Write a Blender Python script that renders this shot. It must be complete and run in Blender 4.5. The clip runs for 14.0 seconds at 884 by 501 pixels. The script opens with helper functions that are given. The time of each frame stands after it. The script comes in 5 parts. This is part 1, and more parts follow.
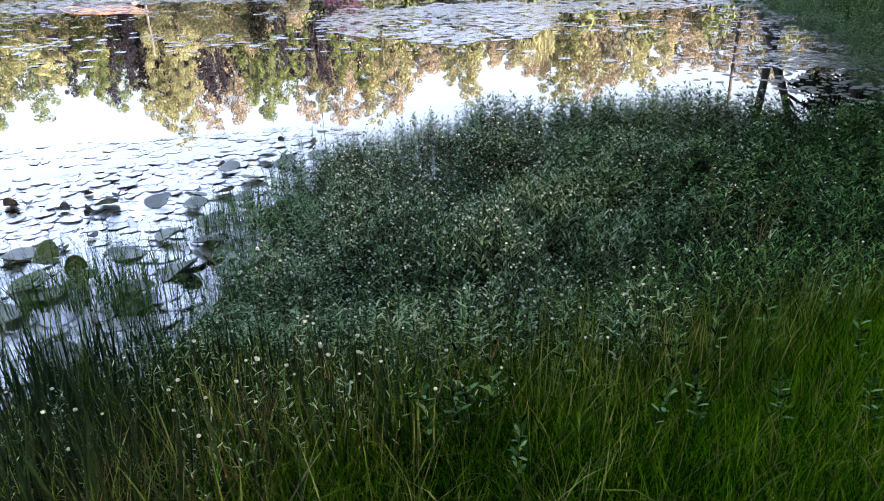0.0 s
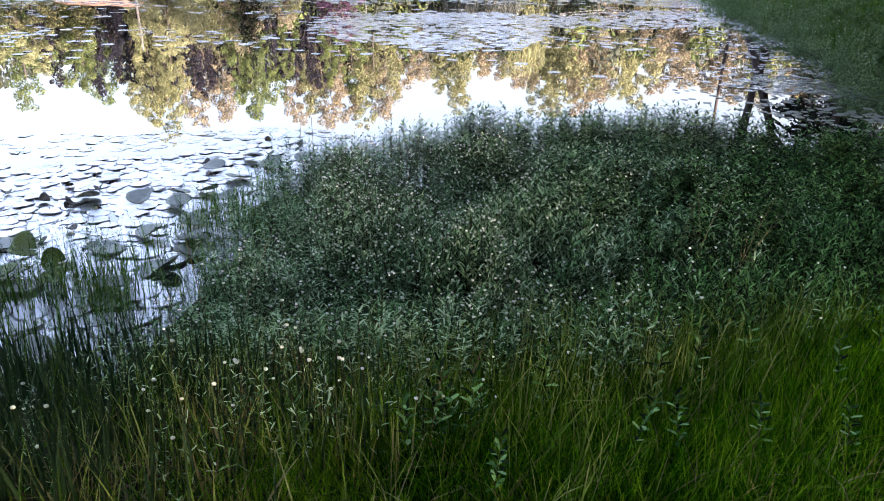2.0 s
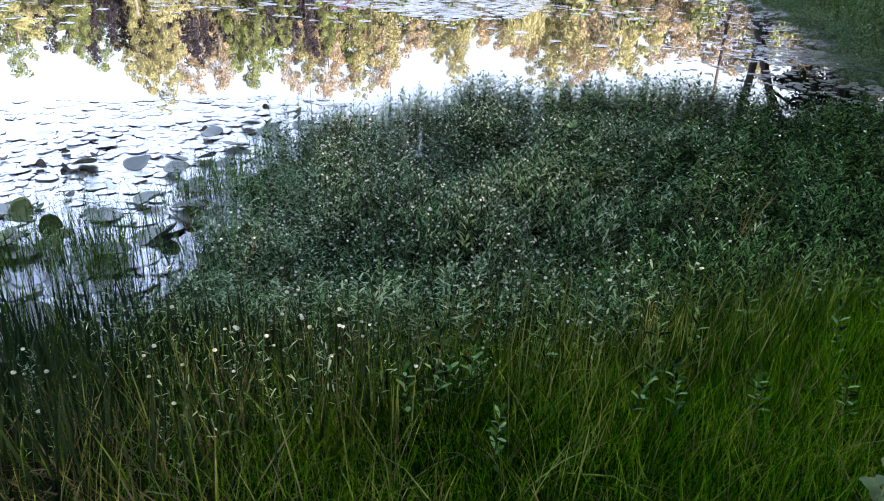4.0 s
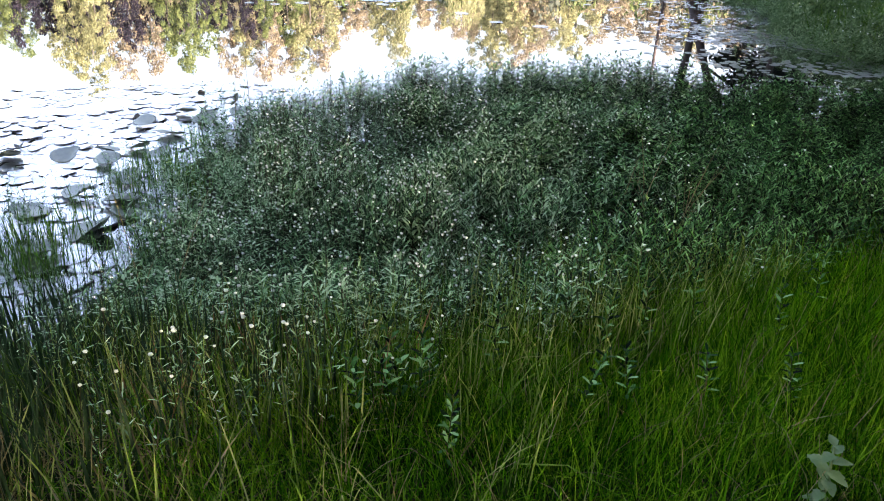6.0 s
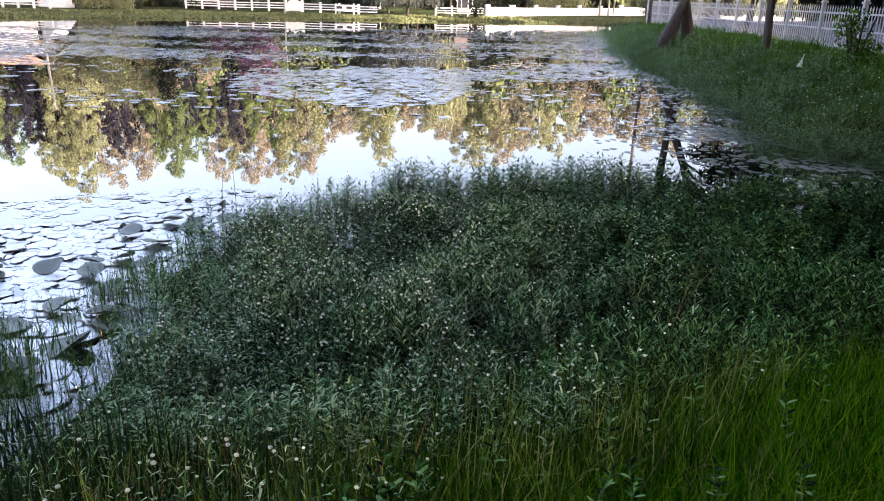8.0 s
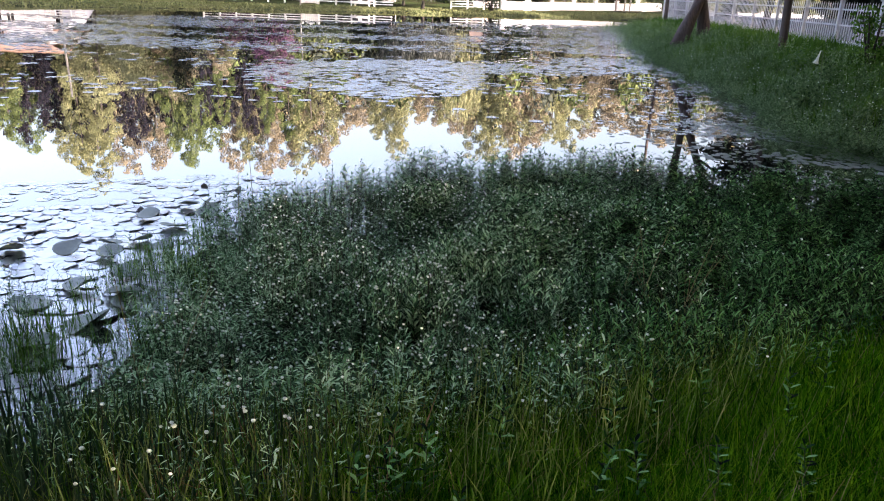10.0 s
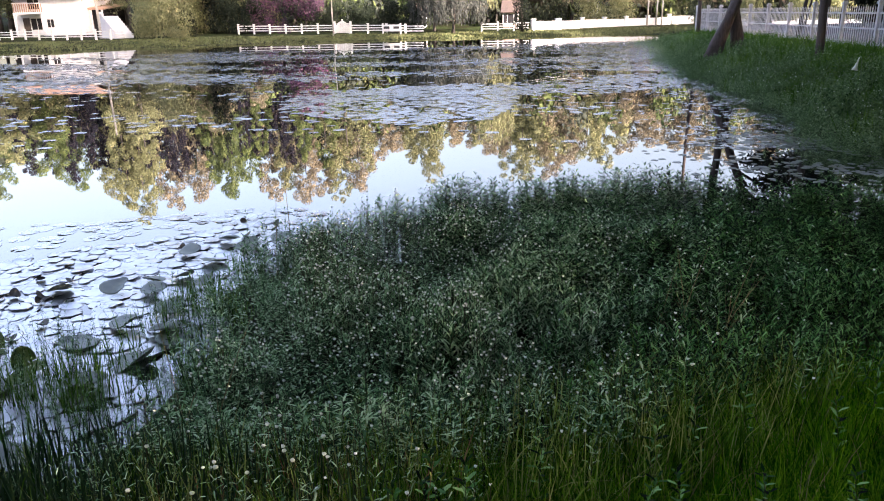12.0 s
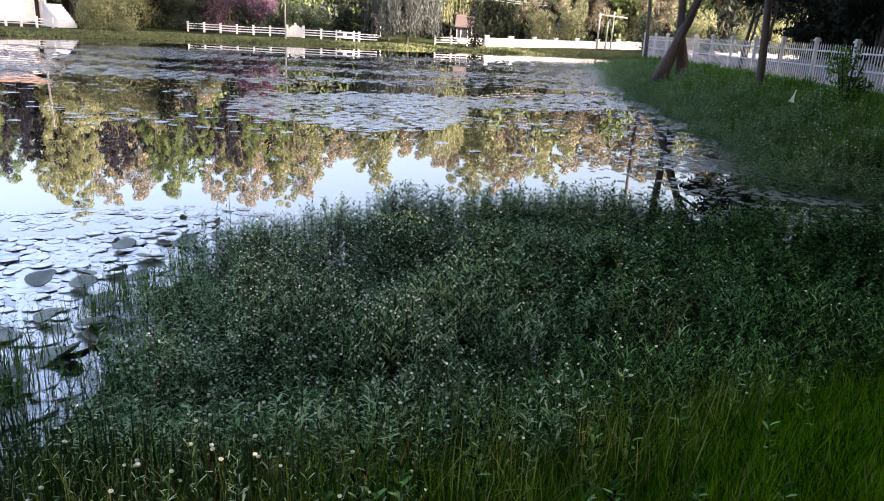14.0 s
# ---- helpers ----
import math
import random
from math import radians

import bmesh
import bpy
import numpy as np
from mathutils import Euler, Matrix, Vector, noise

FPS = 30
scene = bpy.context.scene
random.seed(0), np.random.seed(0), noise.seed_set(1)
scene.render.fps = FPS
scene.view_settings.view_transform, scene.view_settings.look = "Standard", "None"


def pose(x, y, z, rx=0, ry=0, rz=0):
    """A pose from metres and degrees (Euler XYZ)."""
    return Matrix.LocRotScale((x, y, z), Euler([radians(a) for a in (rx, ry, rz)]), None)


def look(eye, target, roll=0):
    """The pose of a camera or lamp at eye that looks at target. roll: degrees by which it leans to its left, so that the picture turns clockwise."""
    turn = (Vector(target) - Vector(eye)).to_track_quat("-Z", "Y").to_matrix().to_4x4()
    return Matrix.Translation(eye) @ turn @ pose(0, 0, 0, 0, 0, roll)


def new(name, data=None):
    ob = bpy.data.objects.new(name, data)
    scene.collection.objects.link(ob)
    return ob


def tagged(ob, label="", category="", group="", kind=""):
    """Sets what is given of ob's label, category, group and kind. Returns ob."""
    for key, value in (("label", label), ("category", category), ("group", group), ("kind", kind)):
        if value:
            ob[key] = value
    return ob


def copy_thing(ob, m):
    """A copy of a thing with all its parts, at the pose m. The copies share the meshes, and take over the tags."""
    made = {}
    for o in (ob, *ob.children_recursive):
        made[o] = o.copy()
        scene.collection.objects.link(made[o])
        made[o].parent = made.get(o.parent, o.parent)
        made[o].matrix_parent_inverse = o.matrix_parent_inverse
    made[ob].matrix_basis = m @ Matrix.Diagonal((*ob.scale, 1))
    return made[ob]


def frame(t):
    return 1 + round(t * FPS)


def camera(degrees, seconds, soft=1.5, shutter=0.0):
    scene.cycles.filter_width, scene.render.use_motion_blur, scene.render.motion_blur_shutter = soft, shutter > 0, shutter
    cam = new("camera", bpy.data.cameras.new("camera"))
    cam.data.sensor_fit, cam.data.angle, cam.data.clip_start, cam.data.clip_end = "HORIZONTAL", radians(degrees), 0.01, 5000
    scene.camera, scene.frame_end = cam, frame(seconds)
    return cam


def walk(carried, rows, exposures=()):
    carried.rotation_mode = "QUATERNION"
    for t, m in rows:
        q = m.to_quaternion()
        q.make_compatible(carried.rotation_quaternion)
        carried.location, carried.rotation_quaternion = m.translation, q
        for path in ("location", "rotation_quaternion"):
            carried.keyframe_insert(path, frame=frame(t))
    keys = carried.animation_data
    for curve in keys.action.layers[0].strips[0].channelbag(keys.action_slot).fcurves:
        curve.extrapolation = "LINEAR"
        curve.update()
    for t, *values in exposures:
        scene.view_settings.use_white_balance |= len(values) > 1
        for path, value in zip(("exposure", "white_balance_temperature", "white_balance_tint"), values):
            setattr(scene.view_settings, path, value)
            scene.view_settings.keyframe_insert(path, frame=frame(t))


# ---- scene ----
# ---- camera: seconds, place, heading, downward tilt, lean (degrees) ----
cam = camera(61.70, 14.0, soft=1.05)
WALK = [
    (0, 0.030, -0.054, 2.009, -8.08, 24.00, 1.64),
    (0.5, 0.032, -0.041, 2.013, -6.12, 21.55, 0.36),
    (1, 0.025, -0.041, 2.009, -6.01, 22.09, -0.23),
    (1.5, 0.020, -0.036, 2.006, -5.90, 23.28, -0.77),
    (2, 0.010, -0.034, 2.003, -6.53, 23.41, -1.41),
    (2.5, 0.001, -0.034, 2.001, -7.10, 23.77, -1.81),
    (3, 0.001, -0.033, 1.999, -6.72, 24.51, -1.88),
    (5.5, -0.008, 0.005, 1.980, -4.41, 26.49, -1.82),
    (6, -0.007, 0.041, 1.983, -1.60, 26.84, -2.30),
    (6.5, -0.026, 0.083, 1.979, 1.13, 27.41, -2.19),
    (7, -0.030, 0.116, 2.015, -0.82, 25.24, 0.61),
    (7.2, -0.032, 0.119, 2.013, -0.20, 21.71, -1.24),
    (7.5, -0.034, 0.122, 2.010, -0.66, 19.58, -1.48),
    (8, -0.029, 0.120, 2.012, -0.75, 19.42, -1.32),
    (10.3, -0.028, 0.036, 1.981, -2.16, 19.92, -2.27),
    (10.5, -0.023, 0.038, 1.979, -3.04, 19.30, -1.87),
    (11, -0.019, 0.035, 1.982, -2.93, 19.41, -1.65),
    (11.5, -0.009, 0.042, 2.002, -3.13, 18.49, -0.58),
    (12, -0.004, 0.040, 2.031, -4.89, 18.25, 1.09),
    (12.5, 0.011, 0.004, 2.032, -4.39, 19.34, 1.45),
    (13, 0.022, -0.012, 2.036, -4.48, 19.98, 1.95),
    (13.2, 0.019, 0.000, 2.026, -2.09, 19.29, 0.97),
    (13.4, 0.014, 0.008, 2.015, -0.03, 19.28, -0.94),
    (13.5, 0.001, 0.072, 2.003, 0.76, 15.55, -1.43),
    (13.7, -0.009, 0.069, 1.985, 0.00, 13.31, -1.96),
    (13.8, -0.009, 0.069, 1.983, -0.06, 13.80, -2.26),
    (14, -0.008, 0.069, 1.980, -0.38, 17.29, -2.75),
]
EXPOSURES = [(0.0, 2.95, 7000, 25), (3.0, 2.98, 7000, 25), (5.5, 3.25, 7020, 24), (6.0, 3.4, 7170, 24), (6.5, 3.75, 7370, 24), (7.0, 3.55, 7270, 25), (7.5, 2.82, 7020, 25), (11.0, 2.67, 7020, 25), (12.0, 2.55, 7000, 25), (13.0, 2.5, 7000, 24), (14.0, 2.47, 6920, 23)]
walk(cam, [(t, pose(x, y, z, 90 - tilt, 0, -yaw) @ pose(0, 0, 0, 0, 0, -lean)) for t, x, y, z, yaw, tilt, lean in WALK], EXPOSURES)

# ---- world and sun: clear low sun from behind and to the right ----
SUN_AZ, SUN_EL = radians(131), radians(20)
world = bpy.data.worlds.new("sky")
scene.world = world
world.use_nodes = True
sky = world.node_tree.nodes.new("ShaderNodeTexSky")
sky.sky_type, sky.sun_disc = "NISHITA", False
sky.sun_elevation, sky.sun_rotation = SUN_EL, SUN_AZ
sky.air_density, sky.dust_density, sky.ozone_density = 1.0, 6.0, 1.0
backing = world.node_tree.nodes["Background"]
backing.inputs["Strength"].default_value = 0.15
world.node_tree.links.new(sky.outputs[0], backing.inputs["Color"])
sun_data = bpy.data.lights.new("sun", "SUN")
sun_data.energy, sun_data.angle, sun_data.color = 5.0, radians(0.6), (1.0, 0.92, 0.82)
sun = new("sun", sun_data)
to_sun = Vector((math.sin(SUN_AZ) * math.cos(SUN_EL), math.cos(SUN_AZ) * math.cos(SUN_EL), math.sin(SUN_EL)))
sun.matrix_world = look(to_sun * 50, (0, 0, 0))

# ---- materials ----


def node_material(name):
    m = bpy.data.materials.new(name)
    m.use_nodes = True
    t = m.node_tree
    return m, t, t.nodes["Principled BSDF"]


def ramp_of(t, colours):
    r = t.nodes.new("ShaderNodeValToRGB")
    while len(r.color_ramp.elements) < len(colours):
        r.color_ramp.elements.new(0.5)
    for i, (e, c) in enumerate(zip(r.color_ramp.elements, colours)):
        e.position, e.color = i / max(1, len(colours) - 1), (*c, 1)
    return r


def noise_of(t, scale, detail=4, rough=0.6):
    co = t.nodes.new("ShaderNodeTexCoord")
    n = t.nodes.new("ShaderNodeTexNoise")
    n.inputs["Scale"].default_value, n.inputs["Detail"].default_value, n.inputs["Roughness"].default_value = scale, detail, rough
    t.links.new(co.outputs["Object"], n.inputs["Vector"])
    return n


def leaf_material(name, colours, rough=0.45, through_light=0.3, patch=1.2, sheen=0.5, wax=0.0, spread=0.6, drift=1.1):
    """Leaves: a tint for each leaf, drifting over larger patches, with light coming through."""
    m, t, p = node_material(name)
    geo = t.nodes.new("ShaderNodeNewGeometry")
    n = noise_of(t, patch, 3)
    mix = t.nodes.new("ShaderNodeMath")
    mix.operation = "MULTIPLY_ADD"
    t.links.new(n.outputs["Fac"], mix.inputs[0])
    mix.inputs[1].default_value = drift
    half = t.nodes.new("ShaderNodeMath")
    half.operation = "MULTIPLY_ADD"
    t.links.new(geo.outputs["Random Per Island"], half.inputs[0])
    half.inputs[1].default_value, half.inputs[2].default_value = spread, 0.5 - 0.5 * (spread + drift)
    t.links.new(half.outputs[0], mix.inputs[2])
    r = ramp_of(t, colours)
    t.links.new(mix.outputs[0], r.inputs[0])
    t.links.new(r.outputs[0], p.inputs["Base Color"])
    p.inputs["Roughness"].default_value, p.inputs["Specular IOR Level"].default_value = rough, sheen
    trans = t.nodes.new("ShaderNodeBsdfTranslucent")
    t.links.new(r.outputs[0], trans.inputs["Color"])
    ms = t.nodes.new("ShaderNodeMixShader")
    ms.inputs[0].default_value = through_light
    t.links.new(p.outputs[0], ms.inputs[1])
    t.links.new(trans.outputs[0], ms.inputs[2])
    last = ms
    if wax:
        gloss = t.nodes.new("ShaderNodeBsdfGlossy")
        gloss.inputs["Color"].default_value, gloss.inputs["Roughness"].default_value = (0.9, 0.9, 0.95, 1), rough
        last = t.nodes.new("ShaderNodeMixShader")
        last.inputs[0].default_value = wax
        t.links.new(ms.outputs[0], last.inputs[1])
        t.links.new(gloss.outputs[0], last.inputs[2])
    t.links.new(last.outputs[0], t.nodes["Material Output"].inputs["Surface"])
    return m


def solid_material(name, colours, rough=0.7, scale=6.0, bump=0.3, metal=0.0, stretch=None):
    """A weathered surface: two scales of tint and fine relief."""
    m, t, p = node_material(name)
    n = noise_of(t, scale, 6)
    fine = noise_of(t, scale * 9, 3)
    if stretch:
        mp = t.nodes.new("ShaderNodeMapping")
        mp.inputs["Scale"].default_value = stretch
        co = t.nodes.new("ShaderNodeTexCoord")
        t.links.new(co.outputs["Object"], mp.inputs["Vector"])
        for q in (n, fine):
            t.links.new(mp.outputs[0], q.inputs["Vector"])
    add = t.nodes.new("ShaderNodeMath")
    add.operation = "MULTIPLY_ADD"
    t.links.new(fine.outputs["Fac"], add.inputs[0])
    add.inputs[1].default_value = 0.45
    t.links.new(n.outputs["Fac"], add.inputs[2])
    sub = t.nodes.new("ShaderNodeMath")
    sub.operation = "MULTIPLY_ADD"
    t.links.new(add.outputs[0], sub.inputs[0])
    sub.inputs[1].default_value, sub.inputs[2].default_value = 1.7, -0.75
    r = ramp_of(t, colours)
    t.links.new(sub.outputs[0], r.inputs[0])
    t.links.new(r.outputs[0], p.inputs["Base Color"])
    p.inputs["Roughness"].default_value, p.inputs["Metallic"].default_value = rough, metal
    b = t.nodes.new("ShaderNodeBump")
    b.inputs["Strength"].default_value, b.inputs["Distance"].default_value = bump, 0.02
    t.links.new(add.outputs[0], b.inputs["Height"])
    t.links.new(b.outputs[0], p.inputs["Normal"])
    return m


M_GRASS = leaf_material("fresh_grass", [(0.004, 0.028, 0.0006), (0.017, 0.10, 0.0015), (0.052, 0.21, 0.004), (0.165, 0.33, 0.018)], 1.0, 0.4, 1.5, 0.0, 0.0, 1.1, 1.1)
M_BANK_GRASS = leaf_material("bank_grass", [(0.016, 0.06, 0.006), (0.068, 0.17, 0.022), (0.17, 0.29, 0.055)], 0.8, 0.35, 0.6, 0.05, 0.0, 0.8, 1.5)
M_REED = leaf_material("rush_blade", [(0.005, 0.017, 0.007), (0.014, 0.045, 0.017), (0.045, 0.085, 0.034)], 0.5, 0.2, 2.0, 0.2)
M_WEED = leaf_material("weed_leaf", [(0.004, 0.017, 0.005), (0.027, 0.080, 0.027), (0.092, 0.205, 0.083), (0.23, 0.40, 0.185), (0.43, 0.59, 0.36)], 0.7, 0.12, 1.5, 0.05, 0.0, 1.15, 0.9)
# Darker copy of the weed leaf, with shade put into its colour.
M_WEED_SHADED = leaf_material("shaded_green_weed", [(0.001, 0.006, 0.001), (0.006, 0.030, 0.005), (0.022, 0.090, 0.018), (0.068, 0.20, 0.050), (0.18, 0.37, 0.13)], 0.7, 0.12, 1.5, 0.05, 0.0, 1.2, 0.9)
M_WEED_DARK = leaf_material("bank_weed_leaf", [(0.035, 0.085, 0.026), (0.125, 0.22, 0.085), (0.31, 0.42, 0.22)], 0.7, 0.25, 0.7, 0.08, 0.0, 0.9, 1.3)
M_STEM = leaf_material("weed_stem", [(0.010, 0.014, 0.006), (0.032, 0.034, 0.016), (0.085, 0.072, 0.042)], 0.8, 0.1, 1.5, 0.05)
M_STRAW = leaf_material("dry_straw", [(0.10, 0.085, 0.04), (0.20, 0.17, 0.085), (0.30, 0.26, 0.14)], 0.9, 0.15, 3.0, 0.05)
M_RUST = leaf_material("rusty_stem", [(0.12, 0.05, 0.02), (0.20, 0.09, 0.03), (0.16, 0.11, 0.04)], 0.7, 0.15, 3.0)
M_PETAL = leaf_material("white_petal", [(0.66, 0.72, 0.60), (0.78, 0.82, 0.72), (0.84, 0.86, 0.80)], 0.6, 0.3, 4.0, 0.2)
M_PAD_NEAR = leaf_material("glossy_lily_pad", [(0.07, 0.085, 0.075), (0.10, 0.12, 0.10), (0.14, 0.155, 0.12)], 0.28, 0.05, 0.8, 0.4, 0.56)
M_PAD = leaf_material("lily_pad_leaf", [(0.05, 0.065, 0.05), (0.065, 0.085, 0.06), (0.09, 0.105, 0.06)], 0.26, 0.05, 0.8, 0.5, 0.52)
M_PAD_DULL = leaf_material("dull_lily_pad", [(0.055, 0.085, 0.045), (0.10, 0.135, 0.072), (0.16, 0.195, 0.115)], 0.5, 0.1, 3.0, 0.3, 0.12)
M_PAD_FRESH = leaf_material("fresh_lily_pad", [(0.13, 0.20, 0.06), (0.17, 0.25, 0.08), (0.20, 0.27, 0.10)], 0.4, 0.4, 3.0, 0.4)
M_PAD_OLD = leaf_material("old_lily_pad", [(0.03, 0.03, 0.02), (0.055, 0.045, 0.028), (0.07, 0.055, 0.03)], 0.5, 0.15, 2.0)
M_BROAD = leaf_material("broad_leaf", [(0.06, 0.125, 0.045), (0.12, 0.20, 0.09), (0.25, 0.34, 0.19)], 0.6, 0.2, 14.0, 0.1, 0.0, 0.9)
M_LONG = leaf_material("long_olive_grass", [(0.012, 0.036, 0.003), (0.048, 0.12, 0.012), (0.135, 0.23, 0.038), (0.27, 0.31, 0.11)], 0.9, 0.35, 1.5, 0.0, 0.0, 1.1, 0.9)
# Bush green darkened in colour to give the shade behind the far fence.
M_SHADE_BUSH = leaf_material("shade_bush_leaf", [(0.010, 0.016, 0.011), (0.022, 0.032, 0.02), (0.045, 0.055, 0.036)], 0.7, 0.15, 0.5, 0.1)
# Pad copy with little shine, dulled to look shaded by the bank.
M_PAD_SHADE = leaf_material("shaded_lily_pad", [(0.04, 0.056, 0.03), (0.065, 0.09, 0.045), (0.10, 0.125, 0.06)], 0.4, 0.05, 0.8, 0.4, 0.12)
M_SHORE = leaf_material("shore_turf", [(0.10, 0.12, 0.05), (0.15, 0.17, 0.075), (0.20, 0.21, 0.11)], 0.8, 0.3, 0.5, 0.15)
# Dull dark green that carries the shade between the far trees.
M_WOOD_DIM = leaf_material("wood_dim_crown", [(0.02, 0.028, 0.022), (0.04, 0.052, 0.04), (0.075, 0.085, 0.065)], 0.7, 0.2, 0.3, 0.2, 0.0, 0.4)
# Sunlit far crowns: extra blue in the colours stands for distance haze.
M_OLIVE = leaf_material("olive_crown", [(0.05, 0.062, 0.032), (0.12, 0.138, 0.07), (0.21, 0.222, 0.112), (0.33, 0.325, 0.19)], 0.7, 0.35, 0.35, 0.2, 0.0, 0.5)
M_GREEN = leaf_material("green_crown", [(0.020, 0.036, 0.016), (0.062, 0.094, 0.035), (0.125, 0.165, 0.058), (0.21, 0.245, 0.09)], 0.7, 0.35, 0.35, 0.2, 0.0, 0.5)
M_BROWN = leaf_material("brown_crown", [(0.085, 0.075, 0.058), (0.16, 0.142, 0.10), (0.24, 0.212, 0.15), (0.30, 0.275, 0.20)], 0.7, 0.35, 0.35, 0.2, 0.0, 0.5)
# Near-black leaves: shade inside the wood put into the colour.
M_WOOD_GLOOM = leaf_material("wood_gloom_crown", [(0.005, 0.006, 0.011), (0.010, 0.011, 0.018), (0.020, 0.018, 0.026), (0.04, 0.033, 0.036)], 0.8, 0.12, 0.35, 0.1, 0.0, 0.4)
# Dark foliage taken down to near-black, with roadside shade in the colour.
M_DARK_SHADED = leaf_material("dark_shaded_crown", [(0.006, 0.009, 0.007), (0.010, 0.015, 0.010), (0.018, 0.024, 0.014)], 0.8, 0.1, 0.3, 0.1)
M_WILLOW = leaf_material("grey_willow", [(0.03, 0.036, 0.032), (0.055, 0.064, 0.056), (0.09, 0.10, 0.088)], 0.6, 0.3, 0.4)
M_YELLOW = leaf_material("yellow_willow", [(0.12, 0.138, 0.075), (0.22, 0.236, 0.125), (0.34, 0.35, 0.20)], 0.7, 0.35, 0.4, 0.2, 0.0, 0.45)
M_PURPLE = leaf_material("purple_blossom", [(0.022, 0.032, 0.024), (0.05, 0.034, 0.052), (0.115, 0.05, 0.105), (0.20, 0.095, 0.165)], 0.6, 0.3, 0.6, 0.2, 0.0, 0.8)
M_BARK = solid_material("grey_bark", [(0.03, 0.026, 0.023), (0.065, 0.056, 0.05), (0.12, 0.105, 0.09)], 0.9, 3.0, 0.8, stretch=(3, 3, 0.5))
M_BARK_DARK = solid_material("dark_bark", [(0.012, 0.010, 0.009), (0.032, 0.026, 0.021), (0.06, 0.05, 0.04)], 0.9, 3.0, 0.8, stretch=(3, 3, 0.5))
M_POLE = solid_material("pole_wood", [(0.035, 0.027, 0.024), (0.075, 0.056, 0.05), (0.13, 0.10, 0.09)], 0.85, 5.0, 0.5, stretch=(4, 4, 0.3))
M_WHITE = solid_material("white_paint", [(0.55, 0.55, 0.55), (0.76, 0.76, 0.75), (0.82, 0.82, 0.81)], 0.55, 2.5, 0.15)
# White paint greyed, so the roadside trees' shade is in the colour.
M_RAIL_SHADED = solid_material("shaded_railing_paint", [(0.40, 0.40, 0.43), (0.54, 0.54, 0.57), (0.62, 0.62, 0.64)], 0.6, 2.5, 0.15)
M_PLASTER = solid_material("white_plaster", [(0.56, 0.57, 0.60), (0.70, 0.715, 0.75), (0.76, 0.775, 0.80)], 0.85, 0.8, 0.2)
M_PINK = solid_material("pink_plaster", [(0.5, 0.34, 0.28), (0.6, 0.43, 0.36), (0.64, 0.48, 0.4)], 0.85, 0.8, 0.2)
M_TILE = solid_material("roof_tile", [(0.32, 0.19, 0.14), (0.44, 0.29, 0.22), (0.50, 0.35, 0.27)], 0.75, 2.0, 0.4)
M_GLASS = solid_material("dark_window", [(0.02, 0.02, 0.022), (0.03, 0.03, 0.034)], 0.12, 1.0, 0.02)
M_SIGN = solid_material("sign_print", [(0.03, 0.03, 0.03), (0.06, 0.06, 0.06)], 0.6, 3.0, 0.05)
M_GREYMETAL = solid_material("grey_metal", [(0.35, 0.35, 0.36), (0.5, 0.5, 0.51)], 0.5, 3.0, 0.1)
M_ASPHALT = solid_material("asphalt", [(0.085, 0.085, 0.095), (0.115, 0.115, 0.128), (0.15, 0.15, 0.165)], 0.9, 0.6, 0.3)
M_CONCRETE = solid_material("concrete", [(0.22, 0.21, 0.2), (0.34, 0.33, 0.31), (0.4, 0.39, 0.37)], 0.9, 1.6, 0.4)


def ground_material():
    m, t, p = node_material("soil_and_turf")
    n, fine = noise_of(t, 0.35, 5), noise_of(t, 9.0, 5)
    add = t.nodes.new("ShaderNodeMath")
    add.operation = "MULTIPLY_ADD"
    t.links.new(fine.outputs["Fac"], add.inputs[0])
    add.inputs[1].default_value = 0.6
    t.links.new(n.outputs["Fac"], add.inputs[2])
    sub = t.nodes.new("ShaderNodeMath")
    sub.operation = "MULTIPLY_ADD"
    t.links.new(add.outputs[0], sub.inputs[0])
    sub.inputs[1].default_value, sub.inputs[2].default_value = 1.6, -0.8
    r = ramp_of(t, [(0.010, 0.008, 0.005), (0.017, 0.018, 0.008), (0.026, 0.042, 0.012), (0.046, 0.076, 0.02)])
    t.links.new(sub.outputs[0], r.inputs[0])
    t.links.new(r.outputs[0], p.inputs["Base Color"])
    p.inputs["Roughness"].default_value, p.inputs["Specular IOR Level"].default_value = 0.95, 0.08
    b = t.nodes.new("ShaderNodeBump")
    b.inputs["Strength"].default_value, b.inputs["Distance"].default_value = 0.7, 0.05
    t.links.new(fine.outputs["Fac"], b.inputs["Height"])
    t.links.new(b.outputs[0], p.inputs["Normal"])
    return m


